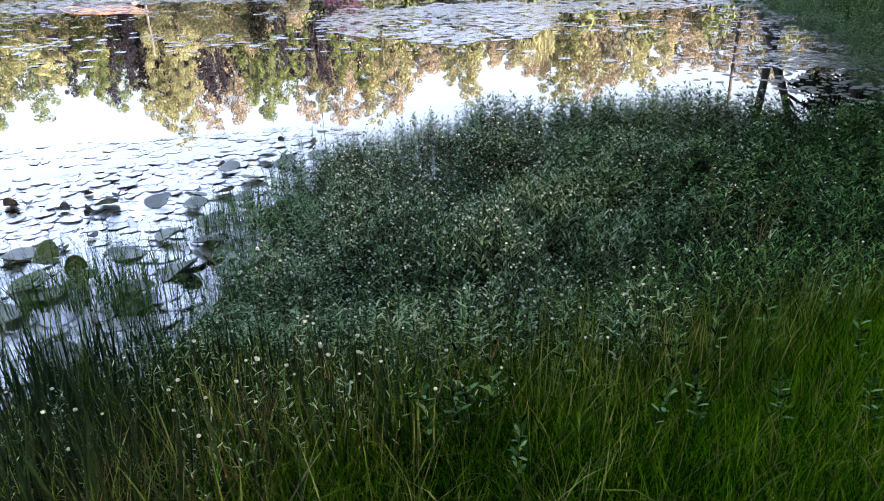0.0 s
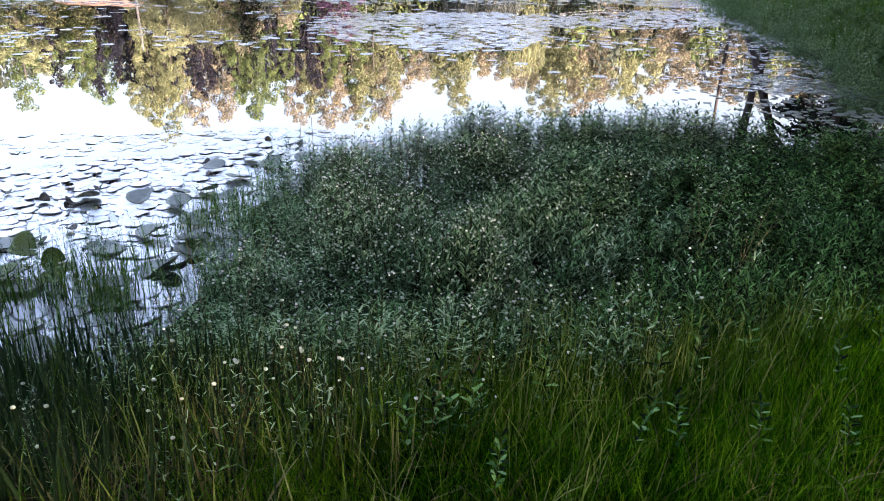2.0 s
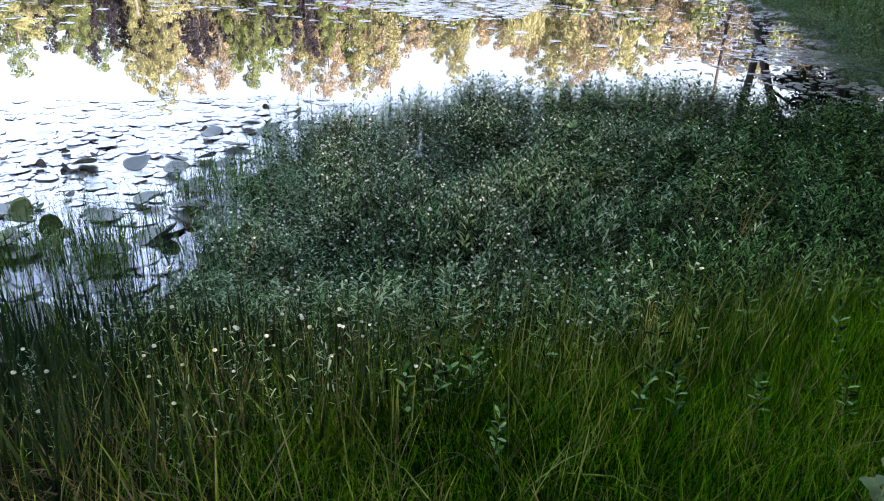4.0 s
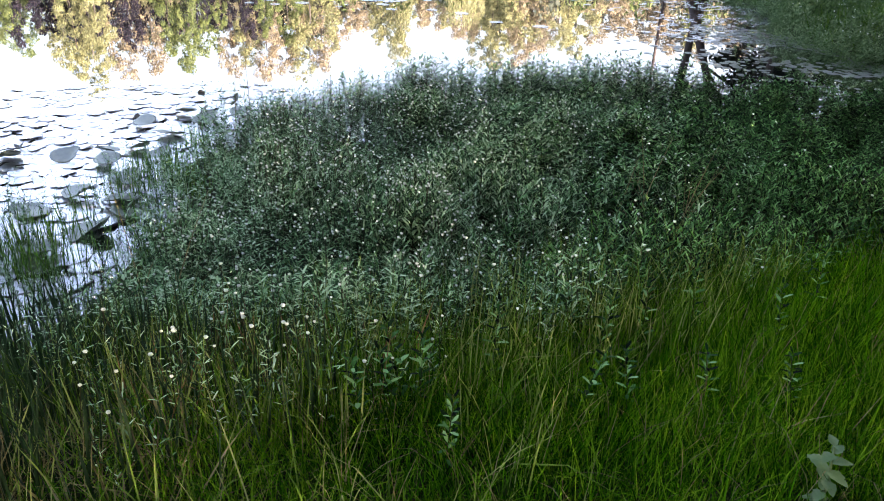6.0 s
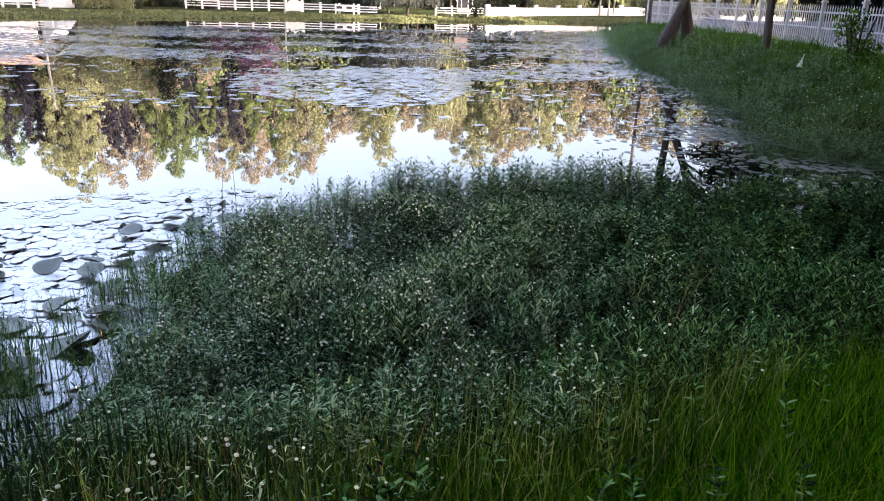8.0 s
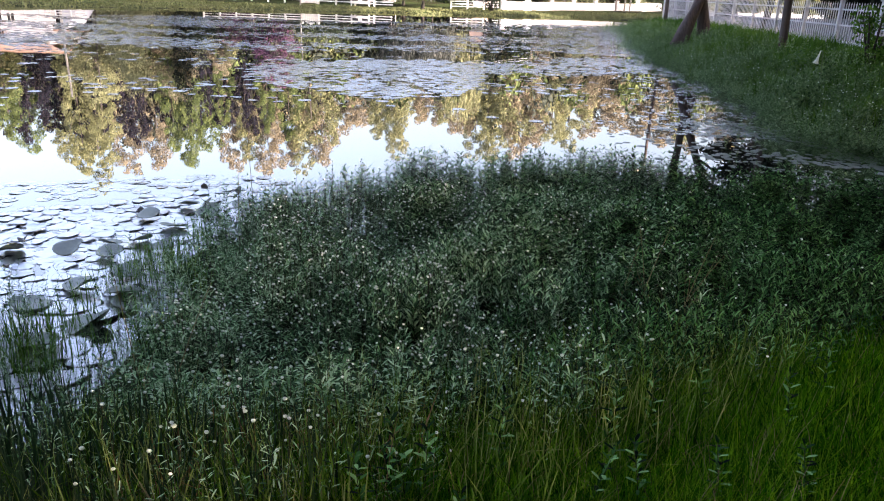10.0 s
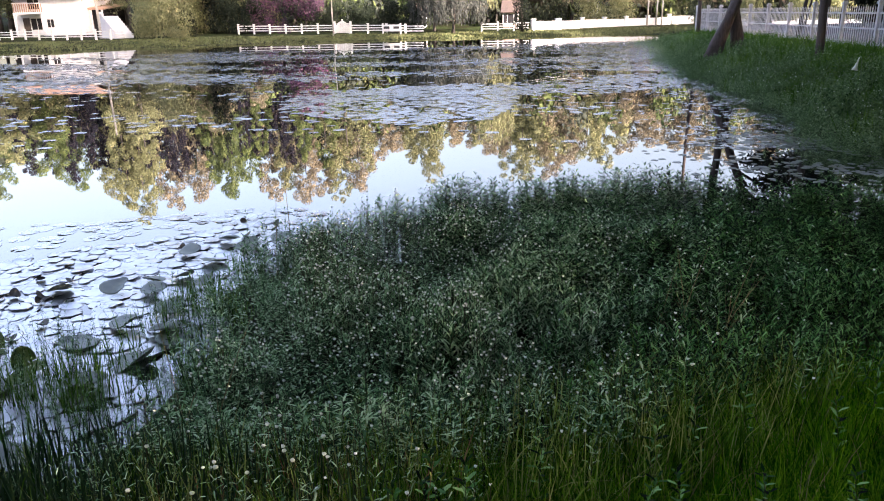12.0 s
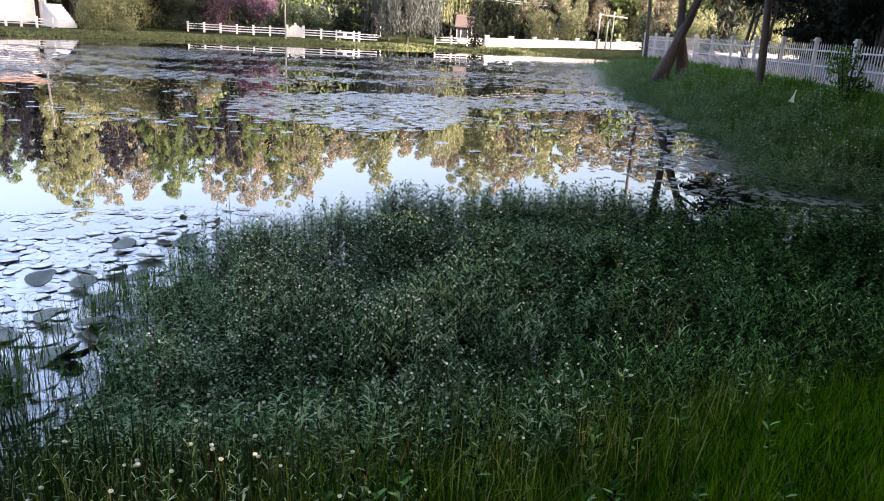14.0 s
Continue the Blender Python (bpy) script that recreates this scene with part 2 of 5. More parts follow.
def water_material():
    m, t, p = node_material("pond_water")
    p.inputs["Base Color"].default_value = (0.010, 0.012, 0.009, 1)
    p.inputs["Roughness"].default_value, p.inputs["IOR"].default_value = 0.006, 1.6
    broad, fine = noise_of(t, 1.1, 2), noise_of(t, 7.0, 2)
    add = t.nodes.new("ShaderNodeMath")
    add.operation = "MULTIPLY_ADD"
    t.links.new(fine.outputs["Fac"], add.inputs[0])
    add.inputs[1].default_value = 0.15
    t.links.new(broad.outputs["Fac"], add.inputs[2])
    b = t.nodes.new("ShaderNodeBump")
    b.inputs["Strength"].default_value, b.inputs["Distance"].default_value = 0.005, 0.05
    t.links.new(add.outputs[0], b.inputs["Height"])
    t.links.new(b.outputs[0], p.inputs["Normal"])
    mirror = t.nodes.new("ShaderNodeBsdfGlossy")
    mirror.inputs["Color"].default_value, mirror.inputs["Roughness"].default_value = (0.96, 0.96, 0.98, 1), 0.006
    t.links.new(b.outputs[0], mirror.inputs["Normal"])
    ms = t.nodes.new("ShaderNodeMixShader")
    ms.inputs[0].default_value = 0.17
    t.links.new(p.outputs[0], ms.inputs[1])
    t.links.new(mirror.outputs[0], ms.inputs[2])
    t.links.new(ms.outputs[0], t.nodes["Material Output"].inputs["Surface"])
    return m


M_GROUND, M_WATER = ground_material(), water_material()

# ---- mesh helpers ----


def tri_mesh(name, verts, faces, material, smooth=False):
    """A mesh from arrays of corners and triangles."""
    verts, faces = np.asarray(verts, np.float32), np.asarray(faces, np.int32)
    me = bpy.data.meshes.new(name)
    me.vertices.add(len(verts))
    me.vertices.foreach_set("co", verts.ravel())
    me.loops.add(faces.size)
    me.loops.foreach_set("vertex_index", faces.ravel())
    me.polygons.add(len(faces))
    me.polygons.foreach_set("loop_start", np.arange(0, faces.size, 3, dtype=np.int32))
    if smooth:
        me.polygons.foreach_set("use_smooth", np.ones(len(faces), bool))
    me.materials.append(material)
    me.update(calc_edges=True)
    return me


def stuff(name, verts, faces, material, label, category, smooth=False):
    return tagged(new(name, tri_mesh(name, verts, faces, material, smooth)), label, category, kind="stuff")


def part(name, bm, material, parent, label=""):
    me = bpy.data.meshes.new(name)
    bm.to_mesh(me)
    bm.free()
    me.materials.append(material)
    ob = new(name, me)
    ob.parent = parent
    return tagged(ob, label) if label else ob


def array_part(name, verts, faces, material, parent, label="", smooth=False):
    ob = new(name, tri_mesh(name, verts, faces, material, smooth))
    ob.parent = parent
    return tagged(ob, label) if label else ob


def thing(name, m, label, category, group=""):
    ob = new(name)
    ob.empty_display_size = 0.2
    ob.matrix_basis = m
    return tagged(ob, label, category, group)


def box(bm, centre, size, bevel=0.0, turn=None):
    m = Matrix.Translation(centre) @ (turn or Matrix()) @ Matrix.Diagonal((*size, 1))
    vs = bmesh.ops.create_cube(bm, size=1, matrix=m)["verts"]
    if bevel:
        es = list({e for v in vs for e in v.link_edges})
        bmesh.ops.bevel(bm, geom=es, offset=bevel, segments=2, affect="EDGES", profile=0.7)
    return bm


def one_box(centre, size, bevel=0.0, turn=None):
    return box(bmesh.new(), centre, size, bevel, turn)


def tube(points, radii, sides=8):
    """Corners and triangles of a tapered tube along points, closed at its ends."""
    pts = np.asarray(points, float)
    vs, fs = [], []
    for i, p in enumerate(pts):
        d = pts[min(i + 1, len(pts) - 1)] - pts[max(i - 1, 0)]
        d = d / (np.linalg.norm(d) + 1e-9)
        a = np.cross(d, (0.31, 0.95, 0.05))
        a /= np.linalg.norm(a) + 1e-9
        b = np.cross(d, a)
        for k in range(sides):
            w = 2 * math.pi * k / sides
            vs.append(p + radii[i] * (math.cos(w) * a + math.sin(w) * b))
    for i in range(len(pts) - 1):
        for k in range(sides):
            q, r = i * sides + k, i * sides + (k + 1) % sides
            fs += [(q, r, r + sides), (q, r + sides, q + sides)]
    vs += [pts[0], pts[-1]]
    n = len(vs)
    for k in range(sides):
        fs.append((n - 2, (k + 1) % sides, k))
        o = (len(pts) - 1) * sides
        fs.append((n - 1, o + k, o + (k + 1) % sides))
    return np.array(vs), np.array(fs)


def merge(pieces):
    vs, fs, n = [], [], 0
    for v, f in pieces:
        vs.append(v)
        fs.append(np.asarray(f) + n)
        n += len(v)
    return np.concatenate(vs), np.concatenate(fs)


def inside(poly, x, y):
    poly = np.asarray(poly, float)
    hit = np.zeros(np.shape(x), bool)
    for (x0, y0), (x1, y1) in zip(poly, np.roll(poly, -1, 0)):
        if y0 != y1:
            hit ^= ((y0 > y) != (y1 > y)) & (x < (x1 - x0) * (y - y0) / (y1 - y0) + x0)
    return hit


def scatter(rng, poly, per_m2):
    """Random places in a polygon of the plan."""
    lo, hi = np.min(poly, 0), np.max(poly, 0)
    n = int(np.prod(hi - lo) * per_m2)
    p = lo + rng.random((n, 2)) * (hi - lo)
    return p[inside(poly, p[:, 0], p[:, 1])]


def wobble(x, y, scale, seed=0.0):
    """A cheap smooth field between about -1 and 1."""
    a = np.sin(x * 1.7 * scale + 1.3 * np.sin(y * 1.1 * scale + seed) + seed * 2.1)
    b = np.sin(y * 2.3 * scale + 1.7 * np.sin(x * 0.9 * scale - seed) + seed * 0.7)
    c = np.sin((x + y) * 3.1 * scale + seed * 1.9)
    return (a + b + 0.6 * c) / 2.6


# ---- the lie of the land ----
POND = np.array([(-50, -4), (-20, -1.5), (-8, 0.6), (-4, 1.5), (-2.9, 2.1), (-2.2, 2.6), (-1.2, 3.0), (0, 3.3), (1.2, 3.9), (2.5, 4.6), (3.6, 5.5),
                 (4.8, 6.5), (5.9, 7.1), (6.5, 8.4), (5.8, 9.5), (5.0, 10.4), (4.85, 11.7), (5.35, 13.2), (5.5, 15), (5.55, 18.4), (5.45, 21), (5.6, 23), (6.6, 30), (7.7, 40), (9.3, 46), (11.2, 50.5), (8.5, 54), (4, 52.3), (0, 51),
                 (-4.4, 51.3), (-9, 49.5), (-14, 47.5), (-20, 45.3), (-25, 42.5), (-35, 38), (-50, 32), (-62, 15)], float)


# Muddy flat under the weeds, just above the water.
MARSH = np.array([(-1.85, 2.6), (-1.95, 4.2), (-2.1, 5.2), (-1.5, 5.9), (-0.7, 6.0), (-0.4, 6.45), (0.2, 6.5), (1.2, 7.1), (2.4, 7.0), (3.4, 6.95), (4.6, 7.3), (5.2, 6.0), (3.0, 4.0), (0.5, 2.6)])


def shore_distance(x, y):
    """Metres from the waterline: positive on land, negative in the pond."""
    d = np.full(np.shape(x), 1e9)
    for (x0, y0), (x1, y1) in zip(POND, np.roll(POND, -1, 0)):
        ex, ey = x1 - x0, y1 - y0
        u = np.clip(((x - x0) * ex + (y - y0) * ey) / (ex * ex + ey * ey), 0, 1)
        d = np.minimum(d, np.hypot(x - x0 - u * ex, y - y0 - u * ey))
    return np.where(inside(POND, x, y), -d, d)


def ground_height(x, y):
    x, y = np.asarray(x, float), np.asarray(y, float)
    s = shore_distance(x, y)
    far = np.clip((y - 36) / 12, 0, 1)
    right = np.clip((x - 2.5) / 2.5, 0, 1)
    top = 0.42 + 0.26 * right - 0.24 * right * np.clip((x - 9.4) / 1.2, 0, 1)
    top = top * (1 - far) + 0.32 * far
    soft = (1.4 + 0.2 * right) * (1 - far) + 3.0 * far
    land = top * (1 - np.exp(-np.maximum(s, 0) / soft)) + 0.05 * np.minimum(np.maximum(s, 0), 1) * wobble(x, y, 0.5)
    land = land + 0.05 * np.maximum(y - 60, 0)
    bed = -0.75 * (1 - np.exp(np.minimum(s, 0) / 2.5))
    z = np.where(s > 0, land, bed)
    return np.where(inside(MARSH, x, y), np.maximum(z, 0.03 + 0.02 * wobble(x, y, 2.5, 3.0)), z)


def grid_line(fine_lo, fine_hi, step, far):
    mid = np.arange(fine_lo, fine_hi, step)
    out = step * np.cumsum(1.17 ** np.arange(1, 60))
    return np.concatenate([(fine_lo - out[out < far])[::-1], mid, fine_hi - step + out[out < far]])


gx, gy = grid_line(-4, 12, 0.22, 700), grid_line(-1, 24, 0.27, 700)
GX, GY = np.meshgrid(gx, gy)
GZ = ground_height(GX, GY)
nx, ny = len(gx), len(gy)
i, j = np.meshgrid(np.arange(nx - 1), np.arange(ny - 1))
q = (j * nx + i).ravel()
ground = new("ground", tri_mesh("ground", np.stack([GX, GY, GZ], -1).reshape(-1, 3),
                                np.concatenate([np.stack([q, q + 1, q + nx + 1], 1), np.stack([q, q + nx + 1, q + nx], 1)]), M_GROUND, True))
tagged(ground, "grassy earth bank sloping down to a pond", "ground", kind="structure")

bm = bmesh.new()
mid = Vector((-18, 24, 0))
ring = []
for x, y in POND:
    d = (Vector((x, y, 0)) - mid).normalized()
    ring.append(bm.verts.new(Vector((x, y, 0)) + d * 0.8))
bm.faces.new(ring)
bmesh.ops.triangulate(bm, faces=bm.faces[:])
me = bpy.data.meshes.new("water")
bm.to_mesh(me)
bm.free()
me.materials.append(M_WATER)
tagged(new("water", me), "still dark pond water mirroring trees and sky", "water", kind="structure")

# ---- trees ----


def leaf_cards(rng, centres, normals, size, narrow=0.55):
    """Small folded leaves: four corners and two triangles each."""
    n = len(centres)
    up = rng.normal(size=(n, 3))
    a = np.cross(normals, up)
    a /= np.linalg.norm(a, axis=1, keepdims=True) + 1e-9
    b = np.cross(normals, a)
    b /= np.linalg.norm(b, axis=1, keepdims=True) + 1e-9
    s = size * (0.6 + 0.8 * rng.random((n, 1)))
    fold = normals / (np.linalg.norm(normals, axis=1, keepdims=True) + 1e-9) * s * 0.18
    v = np.stack([centres - a * s, centres + b * s * narrow - fold, centres + a * s, centres - b * s * narrow - fold], 1).reshape(-1, 3)
    k = np.arange(n)[:, None] * 4
    f = np.concatenate([k + np.array([[0, 1, 2]]), k + np.array([[0, 2, 3]])])
    return v, f


def blob_crown(rng, blobs, leaves, size):
    cs, ns = [], []
    vol = np.array([b[3] * b[4] * b[5] for b in blobs]) ** 0.67
    for b, share in zip(blobs, vol / vol.sum()):
        n = int(leaves * share) + 1
        d = rng.normal(size=(n, 3))
        d /= np.linalg.norm(d, axis=1, keepdims=True)
        r = 0.62 + 0.45 * rng.random((n, 1)) ** 0.8
        cs.append(np.array(b[:3]) + d * r * np.array(b[3:]))
        ns.append(d + 0.5 * rng.normal(size=(n, 3)))
    return leaf_cards(rng, np.concatenate(cs), np.concatenate(ns), size)


def limbs(rng, height, base, spread, count, lean=(0, 0)):
    """A tapered trunk with limbs that reach into the crown."""
    k = np.linspace(0, 1, 9)
    line = np.stack([lean[0] * k ** 1.3 + 0.12 * np.sin(k * 5 + rng.random() * 6) * spread * 0.2,
                     lean[1] * k ** 1.3 + 0.12 * np.sin(k * 4 + rng.random() * 6) * spread * 0.2, k * height * 0.86 - 0.25], 1)
    pieces = [tube(line, base * (1 - 0.8 * k) * (1 + 0.5 * np.exp(-k * 14)), 8)]
    for c in range(count):
        s = rng.uniform(0.28, 0.85)
        p = line[int(s * 8)]
        w = rng.random() * 6.28
        out = np.array([math.cos(w), math.sin(w), 0.0]) * spread * rng.uniform(0.5, 0.95)
        e = p + out + np.array([0, 0, height * rng.uniform(0.08, 0.25)])
        m = (p + e) / 2 + np.array([0, 0, -0.04 * height])
        r = base * (1 - 0.8 * s) * 0.55
        pieces.append(tube([p, m, e], [r, r * 0.6, r * 0.2], 5))
    return merge(pieces)


def crown_blobs(rng, kind, h, w):
    """Clump ellipsoids that give each kind of tree its outline."""
    out = []
    if kind == "column":
        for k in np.linspace(0.08, 0.95, 13):
            r = w * (0.35 + 0.75 * math.sin(math.pi * min(1, k + 0.15)) ** 0.6)
            out.append((rng.normal() * 0.1 * w, rng.normal() * 0.1 * w, k * h, r, r, h * 0.07))
    elif kind == "pine":
        for k in np.linspace(0.22, 0.98, 13):
            for _ in range(4):
                a, r = rng.random() * 6.28, w * (1.08 - k) * rng.uniform(0.3, 1.0)
                out.append((r * math.cos(a), r * math.sin(a), h * (k + rng.normal() * 0.02), 0.32 * w * (1.25 - k), 0.32 * w * (1.25 - k), h * 0.032))
    elif kind == "bush":
        for _ in range(13):
            a, r = rng.random() * 6.28, w * rng.uniform(0.1, 0.75)
            z = h * rng.uniform(0.22, 0.8) * (1 - 0.35 * (r / w) ** 2)
            out.append((r * math.cos(a), r * math.sin(a), z, w * rng.uniform(0.25, 0.45), w * rng.uniform(0.25, 0.45), h * rng.uniform(0.16, 0.25)))
        for k in range(6):
            a = k * 1.047
            out.append((0.7 * w * math.cos(a), 0.7 * w * math.sin(a), h * 0.18, w * 0.3, w * 0.3, h * 0.2))
    else:
        count = int(24 * max(1, h / w / 3.1))
        for n in range(count):
            a, k = n * 2.4 + rng.normal() * 0.4, (n + 0.5) / count
            z = h * (0.22 + 0.74 * k)
            r = w * rng.uniform(0.3, 0.85) * math.sqrt(max(0.02, 1 - ((k - 0.36) / 0.68) ** 2))
            s = w * rng.uniform(0.22, 0.42) * (1.1 - 0.45 * k)
            out.append((r * math.cos(a), r * math.sin(a), z, s, s, s * rng.uniform(0.5, 0.85)))
    return out


def willow_crown(rng, h, w, strands, size):
    cs = []
    for _ in range(strands):
        a, r = rng.random() * 6.28, w * math.sqrt(rng.random())
        top = h * (1.0 - 0.42 * (r / w) ** 2) * rng.uniform(0.8, 1.0)
        length = rng.uniform(0.25, 0.62) * h
        low = max(0.12 * h, top - length)
        n = int((top - low) / (size * 0.9)) + 2
        z = np.linspace(top, low, n)
        sway = 0.05 * w * np.sin(np.linspace(0, 3, n) + rng.random() * 6)
        cs.append(np.stack([r * math.cos(a) * (1 + 0.1 * np.linspace(0, 1, n)) + sway, r * math.sin(a) + sway * 0.5, z], 1))
    c = np.concatenate(cs) + rng.normal(size=(sum(map(len, cs)), 3)) * size * 0.25
    n = len(c)
    a = np.stack([rng.normal(size=n) * 0.25, rng.normal(size=n) * 0.25, -np.ones(n)], 1)
    b = np.cross(a, rng.normal(size=(n, 3)))
    b /= np.linalg.norm(b, axis=1, keepdims=True)
    s = size * (0.6 + 0.8 * rng.random((n, 1)))
    v = np.stack([c - a * s, c + b * s * 0.25, c + a * s, c - b * s * 0.25], 1).reshape(-1, 3)
    k = np.arange(n)[:, None] * 4
    return v, np.concatenate([k + np.array([[0, 1, 2]]), k + np.array([[0, 2, 3]])])


def plant_trees(name, kind, seed, spots, crown_material, bark, label, group, leaves=3000, size=0.2, height=10.0, width=3.2, variants=2, exact=True):
    """Trees of one kind: x, y, height, width each; a few shapes, copied, turned and scaled. Unless exact, the later ones also take on the growth of the first."""
    rng = np.random.default_rng(seed)
    made = []
    for n, (x, y, h, w) in enumerate(spots):
        z = float(ground_height(x, y)) - 0.05
        m = pose(x, y, z, 0, 0, rng.uniform(0, 360)) @ Matrix.Diagonal((w / width, w / width, h / height, 1))
        if n < variants:
            ob = thing(name, m, label, "bush" if kind == "bush" else "tree", group)
            if kind != "bush":
                v, f = limbs(rng, height, 0.021 * height, width, 9 if kind != "column" else 3)
                array_part("trunk", v, f, bark, ob, smooth=True)
            else:
                v, f = limbs(rng, height * 0.7, 0.012 * height, width * 0.8, 7)
                array_part("stem", v, f, bark, ob, smooth=True)
            v, f = willow_crown(rng, height, width, leaves // 14, size) if kind == "willow" else blob_crown(rng, crown_blobs(rng, kind, height, width), leaves, size)
            v[:, 2] *= height / np.percentile(v[:, 2], 98 if kind == "round" else 99.7)
            array_part("crown", v, f, crown_material, ob)
            made.append(ob)
        else:
            first = made[n % variants]
            copy_thing(first, m @ Matrix.Diagonal((*(1 / k for k in first.scale), 1)) if exact else m)


FAR = "trees on the far shore"
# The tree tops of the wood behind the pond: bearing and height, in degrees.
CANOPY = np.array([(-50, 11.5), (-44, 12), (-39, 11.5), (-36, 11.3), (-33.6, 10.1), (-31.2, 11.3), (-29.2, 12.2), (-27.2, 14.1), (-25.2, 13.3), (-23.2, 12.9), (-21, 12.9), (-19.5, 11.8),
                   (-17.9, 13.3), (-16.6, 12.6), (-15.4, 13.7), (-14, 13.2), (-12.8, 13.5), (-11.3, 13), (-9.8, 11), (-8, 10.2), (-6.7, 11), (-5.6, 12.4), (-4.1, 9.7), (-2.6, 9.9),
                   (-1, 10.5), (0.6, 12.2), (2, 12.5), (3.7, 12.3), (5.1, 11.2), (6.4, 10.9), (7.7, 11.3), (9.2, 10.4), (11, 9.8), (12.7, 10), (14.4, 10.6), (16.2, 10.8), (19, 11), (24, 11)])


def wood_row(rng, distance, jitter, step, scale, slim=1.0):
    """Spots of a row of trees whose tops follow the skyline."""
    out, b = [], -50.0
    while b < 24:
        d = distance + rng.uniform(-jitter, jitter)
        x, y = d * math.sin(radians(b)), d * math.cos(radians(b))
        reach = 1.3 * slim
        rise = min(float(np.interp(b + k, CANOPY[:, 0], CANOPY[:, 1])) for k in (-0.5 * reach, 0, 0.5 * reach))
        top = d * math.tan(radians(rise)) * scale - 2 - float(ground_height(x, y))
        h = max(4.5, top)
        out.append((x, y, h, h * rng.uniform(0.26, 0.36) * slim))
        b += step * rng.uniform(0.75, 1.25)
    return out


# The front of the wood: bearing, height and half width in degrees, kind.
FRONT = [(-46, 10, 2.2, "leafy"), (-42, 10.3, 2, "bright"), (-38.5, 10, 2, "leafy"), (-35, 9.2, 1.6, "bright"), (-32.4, 10.4, 1.4, "green"), (-30.2, 9.6, 0.8, "dusky"), (-28.2, 13.0, 1.5, "leafy"), (-24.5, 11.0, 1.2, "dusky"), (-19.5, 9.4, 0.6, "dusky"), (-16.9, 10.2, 0.7, "dusky"),
         (-26.7, 12.3, 1.1, "leafy"), (-22.0, 11.8, 1.3, "green"), (-20.7, 12.3, 0.9, "green"), (-18.4, 10.0, 1.0, "green"), (-15.3, 10.6, 1.1, "green"), (-13.7, 11.2, 1.3, "green"), (-12.0, 10.0, 1.0, "leafy"),
         (-10.5, 11.6, 0.9, "leafy"), (-8.9, 10.2, 1.3, "brown"), (-7.1, 10.8, 1.3, "leafy"), (-5.4, 11.8, 1.2, "leafy"), (-3.6, 9.9, 1.3, "brown"), (-2.0, 9.9, 1.3, "leafy"), (-0.2, 10.6, 1.3, "brown"),
         (1.5, 11.2, 1.2, "leafy"), (3.4, 11.3, 1.1, "brown"), (5.2, 10, 1.1, "brown"), (7, 10.3, 1.1, "bright"), (9, 9.6, 1.2, "bright"), (11, 9, 1.2, "brown"), (13.5, 9.6, 1.5, "brown"), (16, 10, 1.6, "leafy"), (19.5, 10, 2, "brown")]
BACK_KINDS = [(-30.5, "green"), (-26, "leafy"), (-22.5, "brown"), (-19.0, "green"), (-17, "brown"), (-15.8, "leafy"), (-13.5, "brown"), (-12, "leafy"), (-7, "brown"), (-4, "leafy"), (0, "brown"), (3, "leafy"), (5.5, "brown"), (8, "bright"), (30, "brown")]
KINDS = {"leafy": (M_OLIVE, "leafy_tree", "tall leafy tree with sunlit olive-yellow foliage"), "bright": (M_YELLOW, "bright_tree", "tall tree with bright yellow-green sunlit foliage"),
         "brown": (M_BROWN, "brown_tree", "tall tree with brownish autumn foliage in sunlight"), "green": (M_GREEN, "green_tree", "tall green tree with a ragged crown"),
         "dusky": (M_WOOD_GLOOM, "gloom_tree", "tall dusky tree, near-black foliage for the shade inside the wood")}
rng = np.random.default_rng(11)


def wood_spot(bearing, up, half, d):
    """Place, height and width of a tree whose top is seen at that bearing and height over the mirror of the pond."""
    x, y = d * math.sin(radians(bearing)), d * math.cos(radians(bearing))
    return x, y, 1.01 * d * math.tan(radians(up)) - 2 - float(ground_height(x, y)), d * math.tan(radians(half))


back, front, gloom = [], [], []
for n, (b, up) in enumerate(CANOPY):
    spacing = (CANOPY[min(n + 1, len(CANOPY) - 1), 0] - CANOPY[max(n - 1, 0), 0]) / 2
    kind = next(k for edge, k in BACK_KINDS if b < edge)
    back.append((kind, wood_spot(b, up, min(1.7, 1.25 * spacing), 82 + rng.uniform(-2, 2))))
for b, up, half, kind in FRONT:
    front.append((kind, wood_spot(b, up, 0.92 * half, 71 + rng.uniform(-2, 2))))
# Middle row, coloured near-black to stand for shade in the gaps.
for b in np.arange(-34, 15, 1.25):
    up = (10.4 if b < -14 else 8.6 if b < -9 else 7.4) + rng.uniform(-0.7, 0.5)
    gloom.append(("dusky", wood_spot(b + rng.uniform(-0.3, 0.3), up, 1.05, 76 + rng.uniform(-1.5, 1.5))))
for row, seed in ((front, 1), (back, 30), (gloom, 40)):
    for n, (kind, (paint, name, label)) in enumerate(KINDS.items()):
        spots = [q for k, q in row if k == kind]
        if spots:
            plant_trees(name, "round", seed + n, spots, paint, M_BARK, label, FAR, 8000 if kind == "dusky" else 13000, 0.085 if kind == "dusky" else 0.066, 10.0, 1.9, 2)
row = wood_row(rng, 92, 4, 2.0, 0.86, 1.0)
plant_trees("shaded_tree", "round", 5, row, M_WOOD_DIM, M_BARK_DARK, "tall green tree deep in the wood, dulled in colour for shade", FAR, 3500, 0.17)
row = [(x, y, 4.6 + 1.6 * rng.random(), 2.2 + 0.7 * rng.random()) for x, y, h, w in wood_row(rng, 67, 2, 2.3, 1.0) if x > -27]
